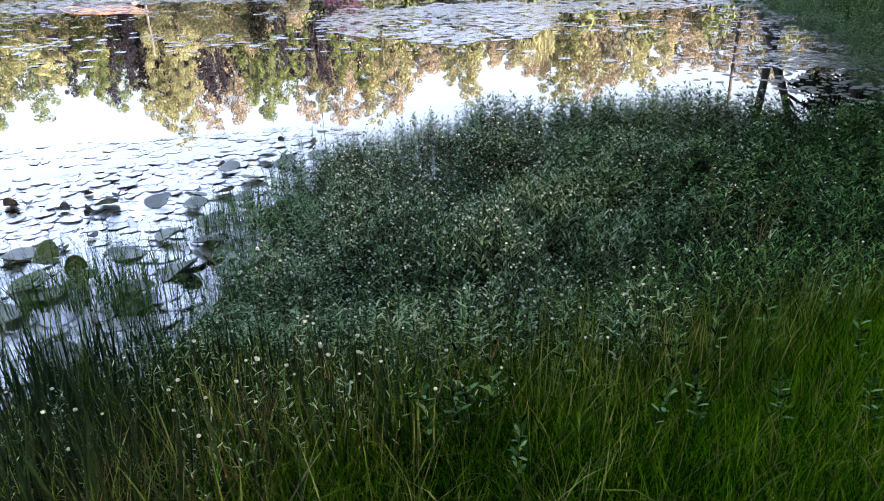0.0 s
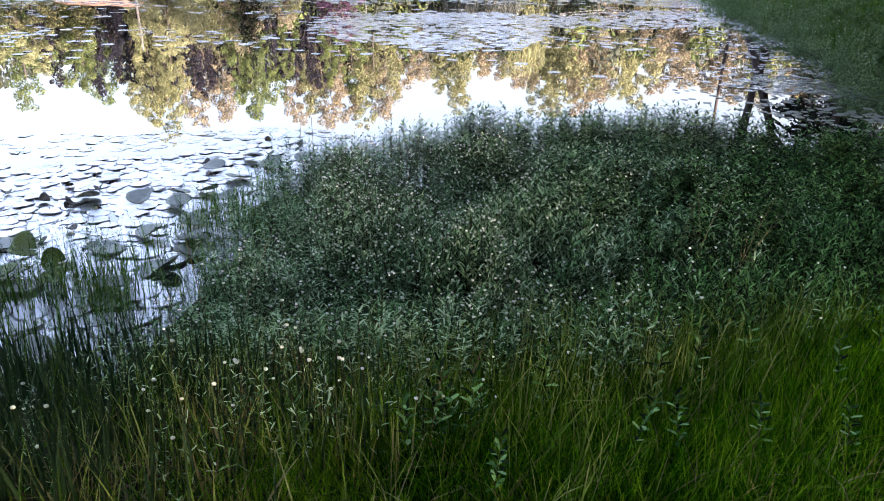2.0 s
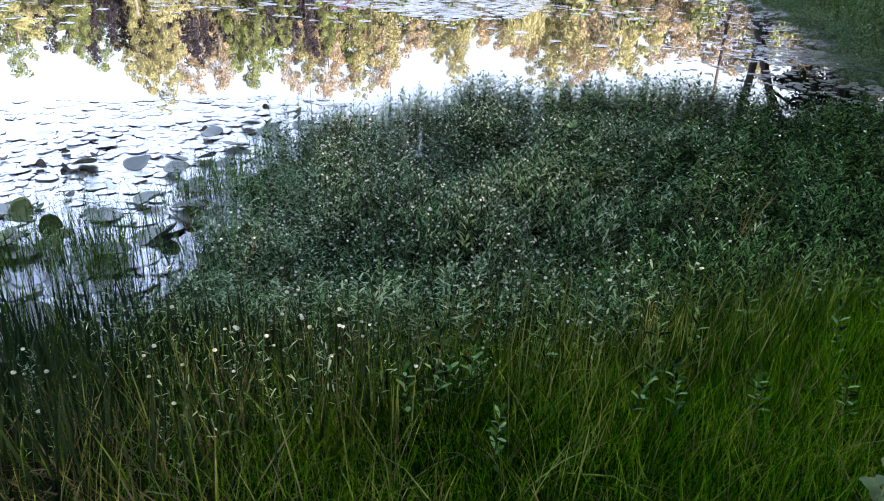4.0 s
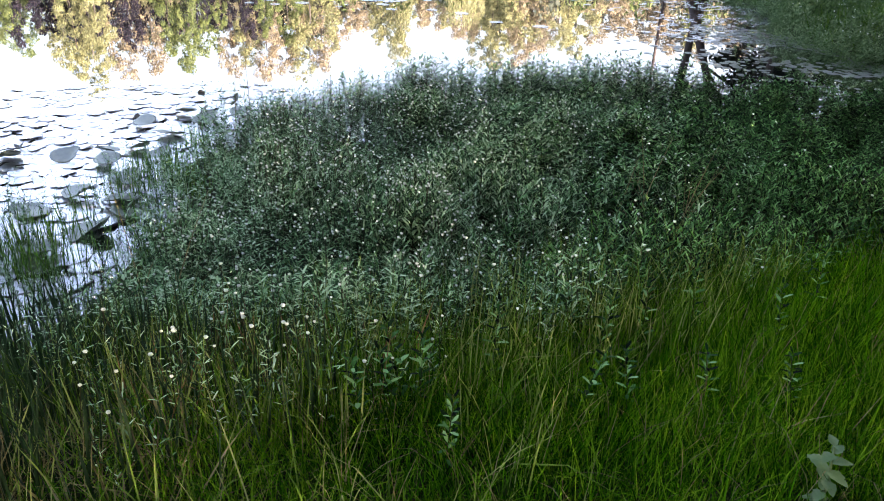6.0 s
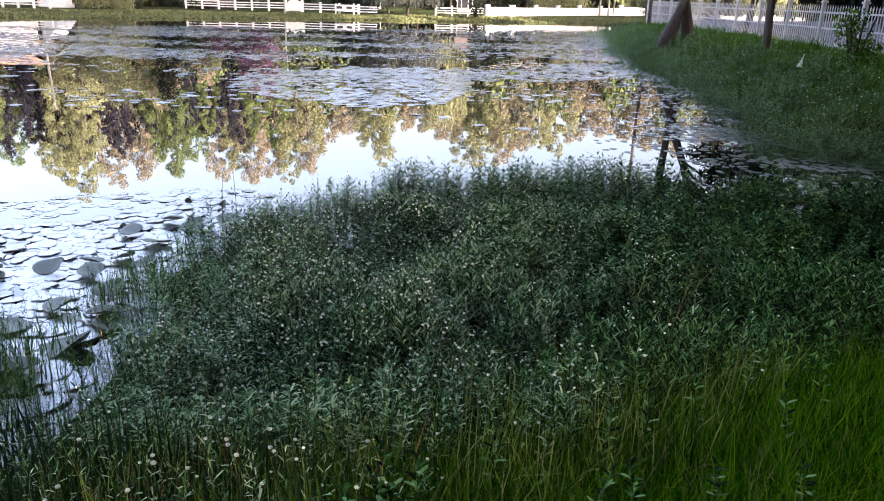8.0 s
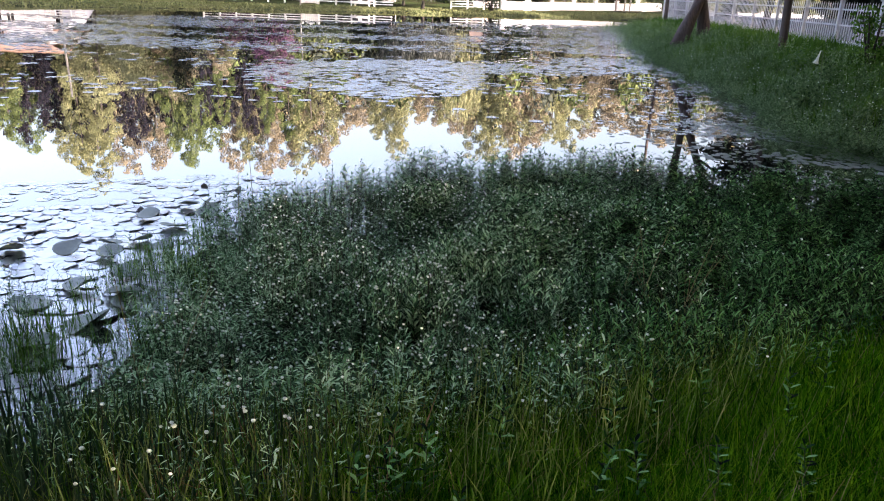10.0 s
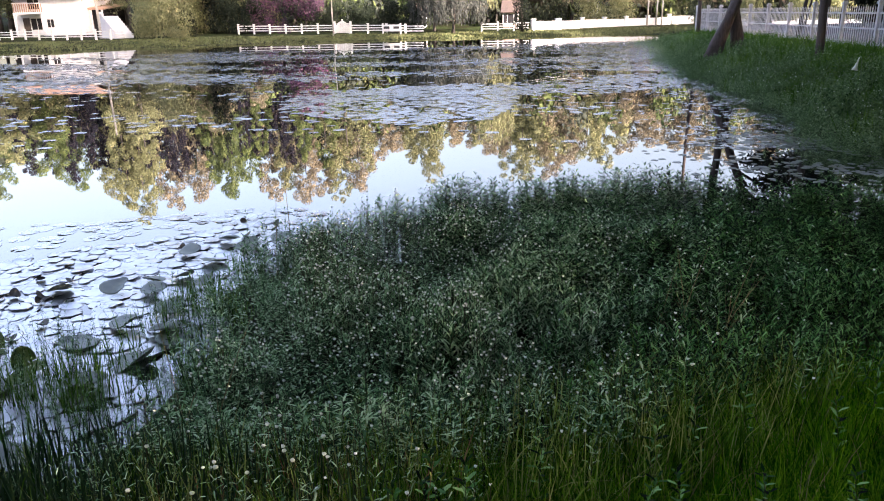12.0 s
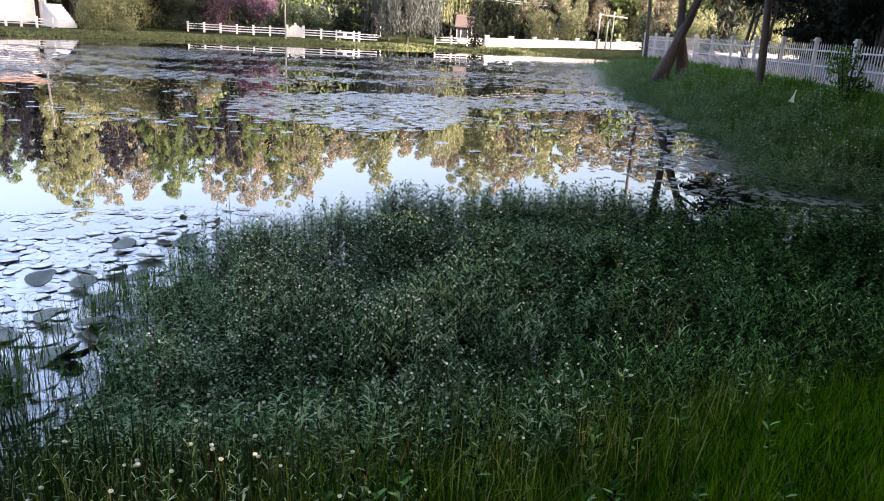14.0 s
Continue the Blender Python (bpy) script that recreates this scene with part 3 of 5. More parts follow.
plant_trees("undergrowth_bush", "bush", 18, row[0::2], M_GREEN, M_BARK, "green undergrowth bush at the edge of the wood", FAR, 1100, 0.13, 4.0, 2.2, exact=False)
plant_trees("undergrowth_bush", "bush", 19, row[1::2], M_WOOD_DIM, M_BARK_DARK, "undergrowth bush at the edge of the wood, coloured dark for shade", FAR, 900, 0.13, 4.0, 2.2, exact=False)
# Lower trees and bushes in front of the wood, sunlit and rounded.
spots = [wood_spot(b, up, half, 66) for b, up, half in ((-1.2, 7.0, 1.5), (2.6, 7.6, 1.7), (4.9, 8.4, 1.6), (8.2, 7.2, 1.5), (10.4, 7.8, 1.6), (14.3, 7.4, 1.6))]
plant_trees("brown_tree", "round", 61, spots, M_BROWN, M_BARK, "rounded tree with beige-brown sunlit foliage behind the wall", FAR, 9000, 0.066, 8.0, 2.2)
spots = [wood_spot(b, up, half, 66) for b, up, half in ((0.6, 7.4, 1.4), (6.6, 7.0, 1.4), (12.3, 7.0, 1.5))]
plant_trees("leafy_tree", "round", 62, spots, M_OLIVE, M_BARK, "rounded tree with sunlit olive foliage behind the wall", FAR, 9000, 0.066, 8.0, 2.2)
spots = [wood_spot(b, up, half, 64) for b, up, half in ((-24.9, 6.4, 1.4), (-22.2, 5.4, 1.3), (-19.7, 5.2, 1.3), (-17.4, 5.9, 1.3))]
plant_trees("olive_bush", "bush", 63, spots, M_OLIVE, M_BARK, "rounded olive-green bush behind the far fence", FAR, 6000, 0.066, 4.0, 1.7)
spots = [wood_spot(b, up, half, 65) for b, up, half in ((-23.4, 6.6, 1.4), (-20.9, 6.8, 1.3), (-18.4, 6.6, 1.2))]
plant_trees("brown_tree", "round", 64, spots, M_BROWN, M_BARK, "small tree with greyish-brown sunlit foliage", FAR, 8000, 0.066, 6.0, 1.7)
# The trees and bushes that stand out one by one, behind the far fence.
plant_trees("leafy_tree", "round", 6, [(-31.0, 69.5, 7.2, 2.8), (-26.5, 62, 6.2, 2.6), (-38, 60, 7.5, 3.0), (-44, 56, 8.0, 3.4), (4.2, 70, 10.6, 3.2), (-14.5, 68, 11.4, 3.2)],
            M_OLIVE, M_BARK, "broad tree with sunlit yellow-green foliage", FAR, 6000, 0.1)
plant_trees("bright_tree", "round", 23, [(-30.0, 60.2, 7.6, 2.6), (-28.6, 62.0, 6.6, 2.6)], M_YELLOW, M_BARK, "broad tree with pale yellow-green foliage beside the house", FAR, 6500, 0.085)
plant_trees("round_bush", "bush", 7, [(-23.6, 52.0, 4.8, 2.2), (-25.4, 57.0, 6.6, 2.2), (-39.5, 50.5, 3.4, 3.2), (-42.5, 47, 3.0, 3.0)],
            M_YELLOW, M_BARK, "large rounded yellow-green bush on the shore", FAR, 6000, 0.085, 4.0, 2.6, 2, exact=False)
plant_trees("brown_tree", "round", 8, [(-24.0, 61, 7.2, 1.9), (11.2, 65.5, 7.2, 2.3), (12.8, 68, 9.5, 2.6), (-20.6, 61.5, 4.6, 2.2), (15.5, 70, 9, 3)],
            M_BROWN, M_BARK, "tree with orange-brown sunlit foliage", FAR, 6000, 0.09, exact=False)
plant_trees("column_tree", "column", 9, [(-22.9, 60, 8.4, 1.0), (-18.0, 72, 11, 1.2), (-7.4, 78, 10, 1.1), (1.25, 55.0, 3.6, 0.6), (12.5, 46.6, 2.7, 0.5)], M_DARK_SHADED, M_BARK_DARK, "dark narrow column-shaped conifer", FAR, 4500, 0.1, 10.0, 1.2, exact=False)
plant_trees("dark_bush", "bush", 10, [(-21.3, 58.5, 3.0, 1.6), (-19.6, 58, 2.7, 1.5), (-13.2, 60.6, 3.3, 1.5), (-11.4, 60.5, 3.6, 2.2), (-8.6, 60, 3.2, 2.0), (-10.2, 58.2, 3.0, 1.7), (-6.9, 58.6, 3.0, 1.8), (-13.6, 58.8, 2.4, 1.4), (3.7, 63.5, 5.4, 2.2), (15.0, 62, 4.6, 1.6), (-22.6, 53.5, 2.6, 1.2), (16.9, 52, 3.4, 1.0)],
            M_SHADE_BUSH, M_BARK_DARK, "dark green bush by the far fence, shade put into its colour", FAR, 3600, 0.09, 4.0, 2.2, exact=False)
plant_trees("purple_tree", "round", 22, [(-15.7, 61.0, 5.8, 2.4)], M_PURPLE, M_BARK, "purple flowering spreading tree behind the white fence", FAR, 6000, 0.09, 6.0, 2.7, 1)
plant_trees("purple_shrub", "bush", 12, [(-18.9, 58.6, 2.9, 1.5), (-16.6, 57.3, 1.2, 0.6)], M_PURPLE, M_BARK, "purple flowering climbing shrub behind the white fence", FAR, 5000, 0.08, 4.0, 2.2)
plant_trees("grey_willow", "willow", 13, [(-3.5, 54.6, 5.2, 2.3), (-5.2, 57.5, 5.6, 1.9)], M_WILLOW, M_BARK, "grey-green weeping willow at the waterside", FAR, 5600, 0.10, 6.0, 2.4)
plant_trees("yellow_willow", "willow", 14, [(-0.6, 66, 9.0, 2.4), (-29.0, 70, 9.8, 2.6), (2.6, 74, 10.0, 2.2)], M_YELLOW, M_BARK, "tall weeping tree with sunlit yellow-green strands", FAR, 5600, 0.10, 6.0, 2.4)
plant_trees("yellow_bush", "bush", 15, [(8.9, 61.8, 3.6, 1.6), (6.7, 61.8, 2.7, 1.3), (18.6, 60, 3.8, 2.2), (21.6, 59, 3.6, 2.2), (24.5, 60, 4.0, 2.4), (13.4, 63, 2.4, 1.2), (-21.8, 50.4, 0.9, 1.0)],
            M_YELLOW, M_BARK, "sunlit yellow-green bush in front of the wood", FAR, 5000, 0.08, 4.0, 2.2, exact=False)
SHADE = "dark trees along the road"
# The spots furthest right are out of view, added to shade the bank.
spots = [(20.6, 44.5, 8.5, 2.8), (22, 46, 8.5, 2.6), (24.5, 49, 8.5, 2.8), (25, 43.5, 9, 3.0), (26.5, 46, 9.5, 3.2), (20, 37, 14, 3.6), (18.9, 34.5, 13, 3.2), (21.2, 33, 15, 3.8), (28, 42, 10.5, 3.4), (28, 36, 15, 4.0), (25.5, 34, 14, 3.8), (27, 30, 15, 4.0), (30, 34, 17, 4.2), (30, 29, 17, 4.2), (26, 26, 15, 4.2), (29, 24, 17, 4.2),
         (19, 15, 15, 4.4), (22, 17, 16, 4.6), (26.5, 21, 17, 4.6), (15.5, 9, 15, 4.4), (20.5, 10, 17, 4.8), (26, 12, 17, 4.8), (26, 17, 16, 4.4)]
plant_trees("dark_pine", "pine", 16, spots, M_DARK_SHADED, M_BARK_DARK, "tall dark pine tree beside the road, shade put into its colour", SHADE, 3200, 0.16, 10.0, 3.2, 3, exact=False)
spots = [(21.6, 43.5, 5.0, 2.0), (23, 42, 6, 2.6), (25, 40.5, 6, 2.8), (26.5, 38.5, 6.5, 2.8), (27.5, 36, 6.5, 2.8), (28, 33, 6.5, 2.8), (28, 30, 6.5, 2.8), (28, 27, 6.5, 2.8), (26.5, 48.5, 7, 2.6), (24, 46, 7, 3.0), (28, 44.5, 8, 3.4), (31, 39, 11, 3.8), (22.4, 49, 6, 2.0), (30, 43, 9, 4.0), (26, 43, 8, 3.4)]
plant_trees("shaded_bush", "bush", 20, spots, M_DARK_SHADED, M_BARK_DARK, "tall bush under the roadside pines, coloured near-black for shade", SHADE, 2600, 0.10, 4.0, 2.2, 2, exact=False)
# Trees outside the view, added to keep sun and sky off the bank.
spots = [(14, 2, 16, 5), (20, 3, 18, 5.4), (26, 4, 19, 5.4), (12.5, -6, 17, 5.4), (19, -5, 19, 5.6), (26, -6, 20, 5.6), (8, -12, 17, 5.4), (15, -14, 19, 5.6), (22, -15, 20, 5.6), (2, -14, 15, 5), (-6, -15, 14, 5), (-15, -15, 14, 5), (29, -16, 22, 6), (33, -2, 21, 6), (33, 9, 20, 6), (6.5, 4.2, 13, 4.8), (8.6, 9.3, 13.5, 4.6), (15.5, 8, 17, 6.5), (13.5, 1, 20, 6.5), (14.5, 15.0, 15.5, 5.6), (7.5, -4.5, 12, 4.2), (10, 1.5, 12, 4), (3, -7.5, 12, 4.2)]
plant_trees("unseen_shade_tree", "round", 17, spots, M_DARK_SHADED, M_BARK_DARK, "unseen tall dense tree added to shade the bank", SHADE, 2600, 0.55, 10.0, 3.4, 2, exact=False)



def slender_tree(x, y, lean, height, width, seed, leaves=900):
    """A bare slanting stem with a dark crown that starts above head height."""
    r = np.random.default_rng(seed)
    ob = thing("slender_tree", pose(x, y, float(ground_height(x, y)) + 0.05), "slender dark tree with a bare slanting stem", "tree", SHADE)
    v, f = limbs(r, height, 0.075, width, 8, lean)
    array_part("trunk", v, f, M_BARK_DARK, ob, smooth=True)
    blobs = [(lean[0] * k + width * r.uniform(-0.8, 0.8), lean[1] * k + width * r.uniform(-0.8, 0.8), height * k, width * 0.35, width * 0.35, width * 0.2) for k in np.linspace(0.34, 1.0, 22)]
    v, f = blob_crown(r, blobs, leaves, 0.085)
    array_part("crown", v, f, M_DARK_SHADED, ob)


slender_tree(11.4, 31.0, (1.6, 0.2), 11.0, 2.4, 55, 6000)
slender_tree(13.2, 33.0, (0.9, 0.2), 12.0, 2.6, 56, 6000)
slender_tree(17.6, 47.0, (1.2, 0.2), 8.5, 2.2, 51, 4500)
slender_tree(20.0, 48.0, (0.8, 0.1), 9.0, 2.2, 52, 5000)
slender_tree(24.6, 44.0, (0.6, 0.3), 12.0, 2.6, 53, 4000)
slender_tree(26.0, 41.0, (0.4, 0.2), 12.0, 2.6, 54, 4000)

# ---- the leaning pair of trees, the wooden poles ----


def leaning_tree(x, y, tips, seed):
    rng = np.random.default_rng(seed)
    ob = thing("leaning_tree", pose(x, y, float(ground_height(x, y)) - 0.1), "leaning tree with bare grey-brown trunks and a dark crown", "tree")
    for (fx, fy), (tx, ty, tz), r in tips:
        k = np.linspace(0, 1, 12)
        line = np.stack([fx + (tx - fx) * k ** 0.9 + 0.05 * np.sin(k * 7 + seed), fy + (ty - fy) * k, k * tz], 1)
        v, f = tube(line, r * (1 - 0.55 * k) * (1 + 0.7 * np.exp(-k * 12)), 12)
        v = v + rng.normal(size=v.shape) * 0.022
        array_part("trunk", v, f, M_POLE, ob, smooth=True)
        for _ in range(6):
            s = rng.uniform(0.55, 1.0)
            p = line[int(s * 11)]
            w = rng.random() * 6.28
            e = p + np.array([math.cos(w) * 1.5 + 0.8, math.sin(w) * 1.5, rng.uniform(0.3, 1.4)])
            v, f = tube([p, (p + e) / 2 + np.array([0, 0, 0.15]), e], [r * 0.35, r * 0.22, r * 0.08], 6)
            array_part("limb", v, f, M_BARK_DARK, ob, smooth=True)
        blobs = []
        for n in range(30):
            w = rng.random() * 6.28
            q = rng.uniform(0.2, 2.1)
            low = n < 14
            blobs.append((tx + 1.2 + q * math.cos(w) + 0.6 * low, ty + q * math.sin(w), rng.uniform(2.5, 5.2) if low else tz + rng.uniform(-0.4, 3.8), 0.5 if low else 0.8, 0.5 if low else 0.8, 0.22 if low else 0.45))
        v, f = blob_crown(rng, blobs, 6000, 0.085)
        array_part("crown", v, f, M_DARK_SHADED, ob)
    return ob


leaning_tree(7.2, 25.0, [((-0.72, -0.4), (1.45, 0.6, 5.6), 0.17), ((0.22, 0.0), (-0.5, 0.2, 7.2), 0.15)], 3)


def wooden_pole(x, y, height, tip, r, label, paint=None):
    z = float(ground_height(x, y)) - 0.2
    ob = thing("wooden_pole", pose(x, y, z), label, "pole")
    k = np.linspace(0, 1, 10)
    v, f = tube(np.stack([tip[0] * k + 0.02 * np.sin(k * 9), tip[1] * k, height * k], 1), r * (1 - 0.35 * k), 12)
    array_part("shaft", v, f, paint or M_POLE, ob, smooth=True)


wooden_pole(7.58, 19.1, 8.0, (-0.34, 0.1), 0.10, "weathered wooden pole standing in bank grass")
wooden_pole(9.8, 40.0, 8.0, (-0.2, 0.0), 0.10, "dark wooden pole at the end of the bank")


wooden_pole(-28.3, 52.2, 6.4, (0.05, 0.0), 0.10, "tall pale utility pole beside the house", M_CONCRETE)
wooden_pole(-11.7, 52.3, 3.5, (0.03, 0.0), 0.055, "thin pale pole carrying a cable behind the fence", M_CONCRETE)


def pole_frame(x, y, height, width):
    """Tall posts with a crossbar, near the white wall."""
    ob = thing("pole_frame", pose(x, y, float(ground_height(x, y)) - 0.1, 0, 0, 12), "pale wooden posts joined by a crossbar", "post")
    for k, h in ((0, height), (1, height * 1.05), (0.62, height * 0.8)):
        v, f = tube([(k * width, 0, 0), (k * width + 0.05, 0, h)], [0.07, 0.05], 10)
        array_part("post", v, f, M_CONCRETE, ob, smooth=True)
    v, f = tube([(-0.1, 0, height * 0.96), (width * 2.0, 0, height * 0.90)], [0.045, 0.045], 8)
    array_part("crossbar", v, f, M_CONCRETE, ob, smooth=True)


pole_frame(10.9, 60.3, 2.9, 1.15)

# ---- white fences ----


def fence_post_metal(m):
    ob = thing("fence_post", m, "square white painted metal fence post with a cap", "fence post", "posts of the roadside fence")
    part("shaft", one_box((0, 0, 0.66), (0.11, 0.11, 1.32), 0.008), M_RAIL_SHADED, ob)
    bm = one_box((0, 0, 1.35), (0.17, 0.17, 0.06), 0.01)
    box(bm, (0, 0, 1.405), (0.11, 0.11, 0.05), 0.012)
    part("cap", bm, M_RAIL_SHADED, ob)
    return ob


def fence_panel_metal(m, length, count=15):
    ob = thing("railing", m, "white painted metal railing with pointed upright bars", "railing", "panels of the roadside fence")
    for z in (0.16, 0.62, 1.06):
        part("rail", one_box((0, 0, z), (0.035, length - 0.12, 0.045), 0.004), M_RAIL_SHADED, ob)
    bm = one_box((0, 0, 0.64), (0.018, 0.028, 1.12), 0.0)
    bmesh.ops.create_cone(bm, cap_ends=True, segments=4, radius1=0.02, radius2=0.0, depth=0.08, matrix=Matrix.Translation((0, 0, 1.24)))
    first = part("upright_bar", bm, M_RAIL_SHADED, ob)
    step = (length - 0.12) / count
    for k in range(count):
        o = first if k == 0 else new("upright_bar", first.data)
        o.parent = ob
        o.location = (0.0, -length / 2 + 0.06 + step * (k + 0.5), 0)
    return ob


FENCE_X, FENCE_STEP = 10.8, 2.36
post = panel = None
for k in range(15):
    y = 11.6 + FENCE_STEP * k
    z = float(np.interp(y, [12, 24, 44], [0.60, 0.56, 0.40]))
    z2 = float(np.interp(y + FENCE_STEP, [12, 24, 44], [0.60, 0.56, 0.40]))
    m = pose(FENCE_X, y, z)
    post = fence_post_metal(m) if post is None else (copy_thing(post, m), post)[1]
    if k < 14:
        m = pose(FENCE_X, y + FENCE_STEP / 2, (z + z2) / 2, math.degrees(math.atan2(z2 - z, FENCE_STEP)))
        panel = fence_panel_metal(m, FENCE_STEP) if panel is None else (copy_thing(panel, m), panel)[1]
plinth = new("low_wall")
me = bpy.data.meshes.new("low_wall")
bm = bmesh.new()
for k in range(14):
    y = 11.6 + FENCE_STEP * (k + 0.5)
    z = float(np.interp(y, [12, 24, 44], [0.60, 0.56, 0.40]))
    box(bm, (FENCE_X, y, z - 0.17), (0.22, FENCE_STEP - 0.012, 0.38), 0.012)
bm.to_mesh(me)
bm.free()
me.materials.append(M_CONCRETE)
bpy.data.objects.remove(plinth)
tagged(new("low_wall", me), "low grey concrete footing under a white fence", "wall", kind="structure")

# Road and kerb behind the fence.
bm = bmesh.new()
ys = (-50, 0, 20, 36, 42, 49)
xs = (12.0, 14.0, 17.5, 21.0, 24.5)
up = (1, 1, 1, 1, 0.8, 0.1)
deck = [[bm.verts.new((x, y, 0.58 + 0.058 * max(0, x - 14) * s)) for x in xs] for y, s in zip(ys, up)]
under = [[bm.verts.new((x, y, 0.2)) for x in xs] for y in ys]
for a in range(len(ys) - 1):
    for b in range(len(xs) - 1):
        bm.faces.new((deck[a][b], deck[a][b + 1], deck[a + 1][b + 1], deck[a + 1][b]))
    bm.faces.new((deck[a][0], deck[a + 1][0], under[a + 1][0], under[a][0]))
    bm.faces.new((deck[a + 1][-1], deck[a][-1], under[a][-1], under[a + 1][-1]))
for b in range(len(xs) - 1):
    bm.faces.new((deck[-1][b], deck[-1][b + 1], under[-1][b + 1], under[-1][b]))
    bm.faces.new((deck[0][b + 1], deck[0][b], under[0][b], under[0][b + 1]))
me = bpy.data.meshes.new("road")
bm.to_mesh(me)
bm.free()
me.materials.append(M_ASPHALT)
tagged(new("road", me), "pale grey paved road in shade behind the fence", "road", kind="structure")
bm = bmesh.new()
box(bm, (11.9, -1, 0.48), (0.18, 100, 0.34), 0.015)
me = bpy.data.meshes.new("kerb")
bm.to_mesh(me)
bm.free()
me.materials.append(M_CONCRETE)
tagged(new("kerb", me), "pale concrete kerb along the road", "kerb", kind="structure")


def rail_bay(m, length):
    """One bay of the far fence: a post and three rails."""
    ob = thing("fence_bay", m, "white painted post-and-rail fence bay on grass", "fence", "white fence along the far shore")
    bm = one_box((0, 0, 0.32), (0.12, 0.12, 0.76), 0.012)
    box(bm, (0, 0, 0.715), (0.15, 0.15, 0.04), 0.01)
    part("post", bm, M_WHITE, ob)
    for z in (0.24, 0.41, 0.58):
        part("rail", one_box((length / 2, 0.02, z), (length - 0.12, 0.045, 0.065), 0.006), M_WHITE, ob)
    return ob


bay = None
for (x0, y0), (x1, y1) in (((-47.0, 55.5), (-25.0, 49.3)), ((-20.0, 57.0), (-12.4, 55.9)), ((-11.2, 55.6), (-5.6, 54.5)), ((-1.6, 55.6), (1.9, 56.4))):
    length = math.hypot(x1 - x0, y1 - y0)
    n = max(1, round(length / 1.3))
    for k in range(n):
        x, y = x0 + (x1 - x0) * k / n, y0 + (y1 - y0) * k / n
        m = pose(x, y, float(ground_height(x, y)) - 0.05, 0, 0, math.degrees(math.atan2(y1 - y0, x1 - x0))) @ Matrix.Diagonal((length / n / 1.3, 1, 1, 1))
        bay = rail_bay(m, 1.3) if bay is None else (copy_thing(bay, m), bay)[1]


def wall_bay(m, length):
    """A bay of the low white garden wall with its pier."""
    ob = thing("garden_wall_bay", m, "low white plastered garden wall with a pier, in sunlight", "wall", "white wall along the far shore")
    bm = one_box((0, 0, 0.34), (0.22, 0.22, 0.76), 0.015)
    box(bm, (0, 0, 0.74), (0.28, 0.28, 0.06), 0.012)
    part("pier", bm, M_PLASTER, ob)
    part("panel", one_box((length / 2, 0, 0.26), (length - 0.22, 0.12, 0.56), 0.01), M_PLASTER, ob)
    part("coping", one_box((length / 2, 0, 0.565), (length - 0.23, 0.18, 0.05), 0.012), M_PLASTER, ob)
    return ob


bay = None
for (x0, y0), (x1, y1) in (((2.1, 56.5), (5.9, 59.3)), ((5.9, 59.3), (14.5, 62.0)), ((17.2, 57.5), (24.5, 56.2))):
    length = math.hypot(x1 - x0, y1 - y0)
    n = max(1, round(length / 1.9))
    for k in range(n):
        x, y = x0 + (x1 - x0) * k / n, y0 + (y1 - y0) * k / n
        m = pose(x, y, float(ground_height(x, y)) + 0.02, 0, 0, math.degrees(math.atan2(y1 - y0, x1 - x0))) @ Matrix.Diagonal((length / n / 1.9, 1, 0.55 if x0 > 16 else 1, 1))
        bay = wall_bay(m, 1.9) if bay is None else (copy_thing(bay, m), bay)[1]


def notice_board(x, y):
    ob = thing("notice_board", pose(x, y, float(ground_height(x, y)) - 0.05, 0, 0, -10), "white notice board with two dark panels on the fence", "sign")
    part("board", one_box((0, 0, 0.44), (1.4, 0.06, 0.46), 0.01), M_WHITE, ob)
    for k in (-0.36, 0.36):
        part("printed_panel", one_box((k, -0.035, 0.47), (0.42, 0.012, 0.17), 0.0), M_SIGN, ob, "dark printed panel")
    for k in (-0.66, 0.66):
        part("leg", one_box((k, 0.05, 0.36), (0.09, 0.06, 0.8), 0.008), M_WHITE, ob)


notice_board(-8.0, 54.75)


def garden_gate(x, y):
    """A white gate with a curved head, in the far fence."""
    ob = thing("garden_gate", pose(x, y, float(ground_height(x, y)) - 0.05, 0, 0, -8), "white garden gate with a curved top", "gate")
    for k in (-0.62, 0.62):
        part("post", one_box((k, 0, 0.43), (0.14, 0.14, 0.9), 0.012), M_WHITE, ob)
    bm = bmesh.new()
    for k in range(8):
        u = -0.5 + k / 7
        h = 0.58 + 0.26 * math.cos(u * math.pi)
        box(bm, (u * 1.02, 0, h / 2 + 0.06), (0.125, 0.05, h), 0.006)
    part("gate_leaf", bm, M_WHITE, ob)
    part("finial", one_box((0, 0, 0.96), (0.12, 0.1, 0.16), 0.03), M_WHITE, ob)


garden_gate(-11.75, 55.75)

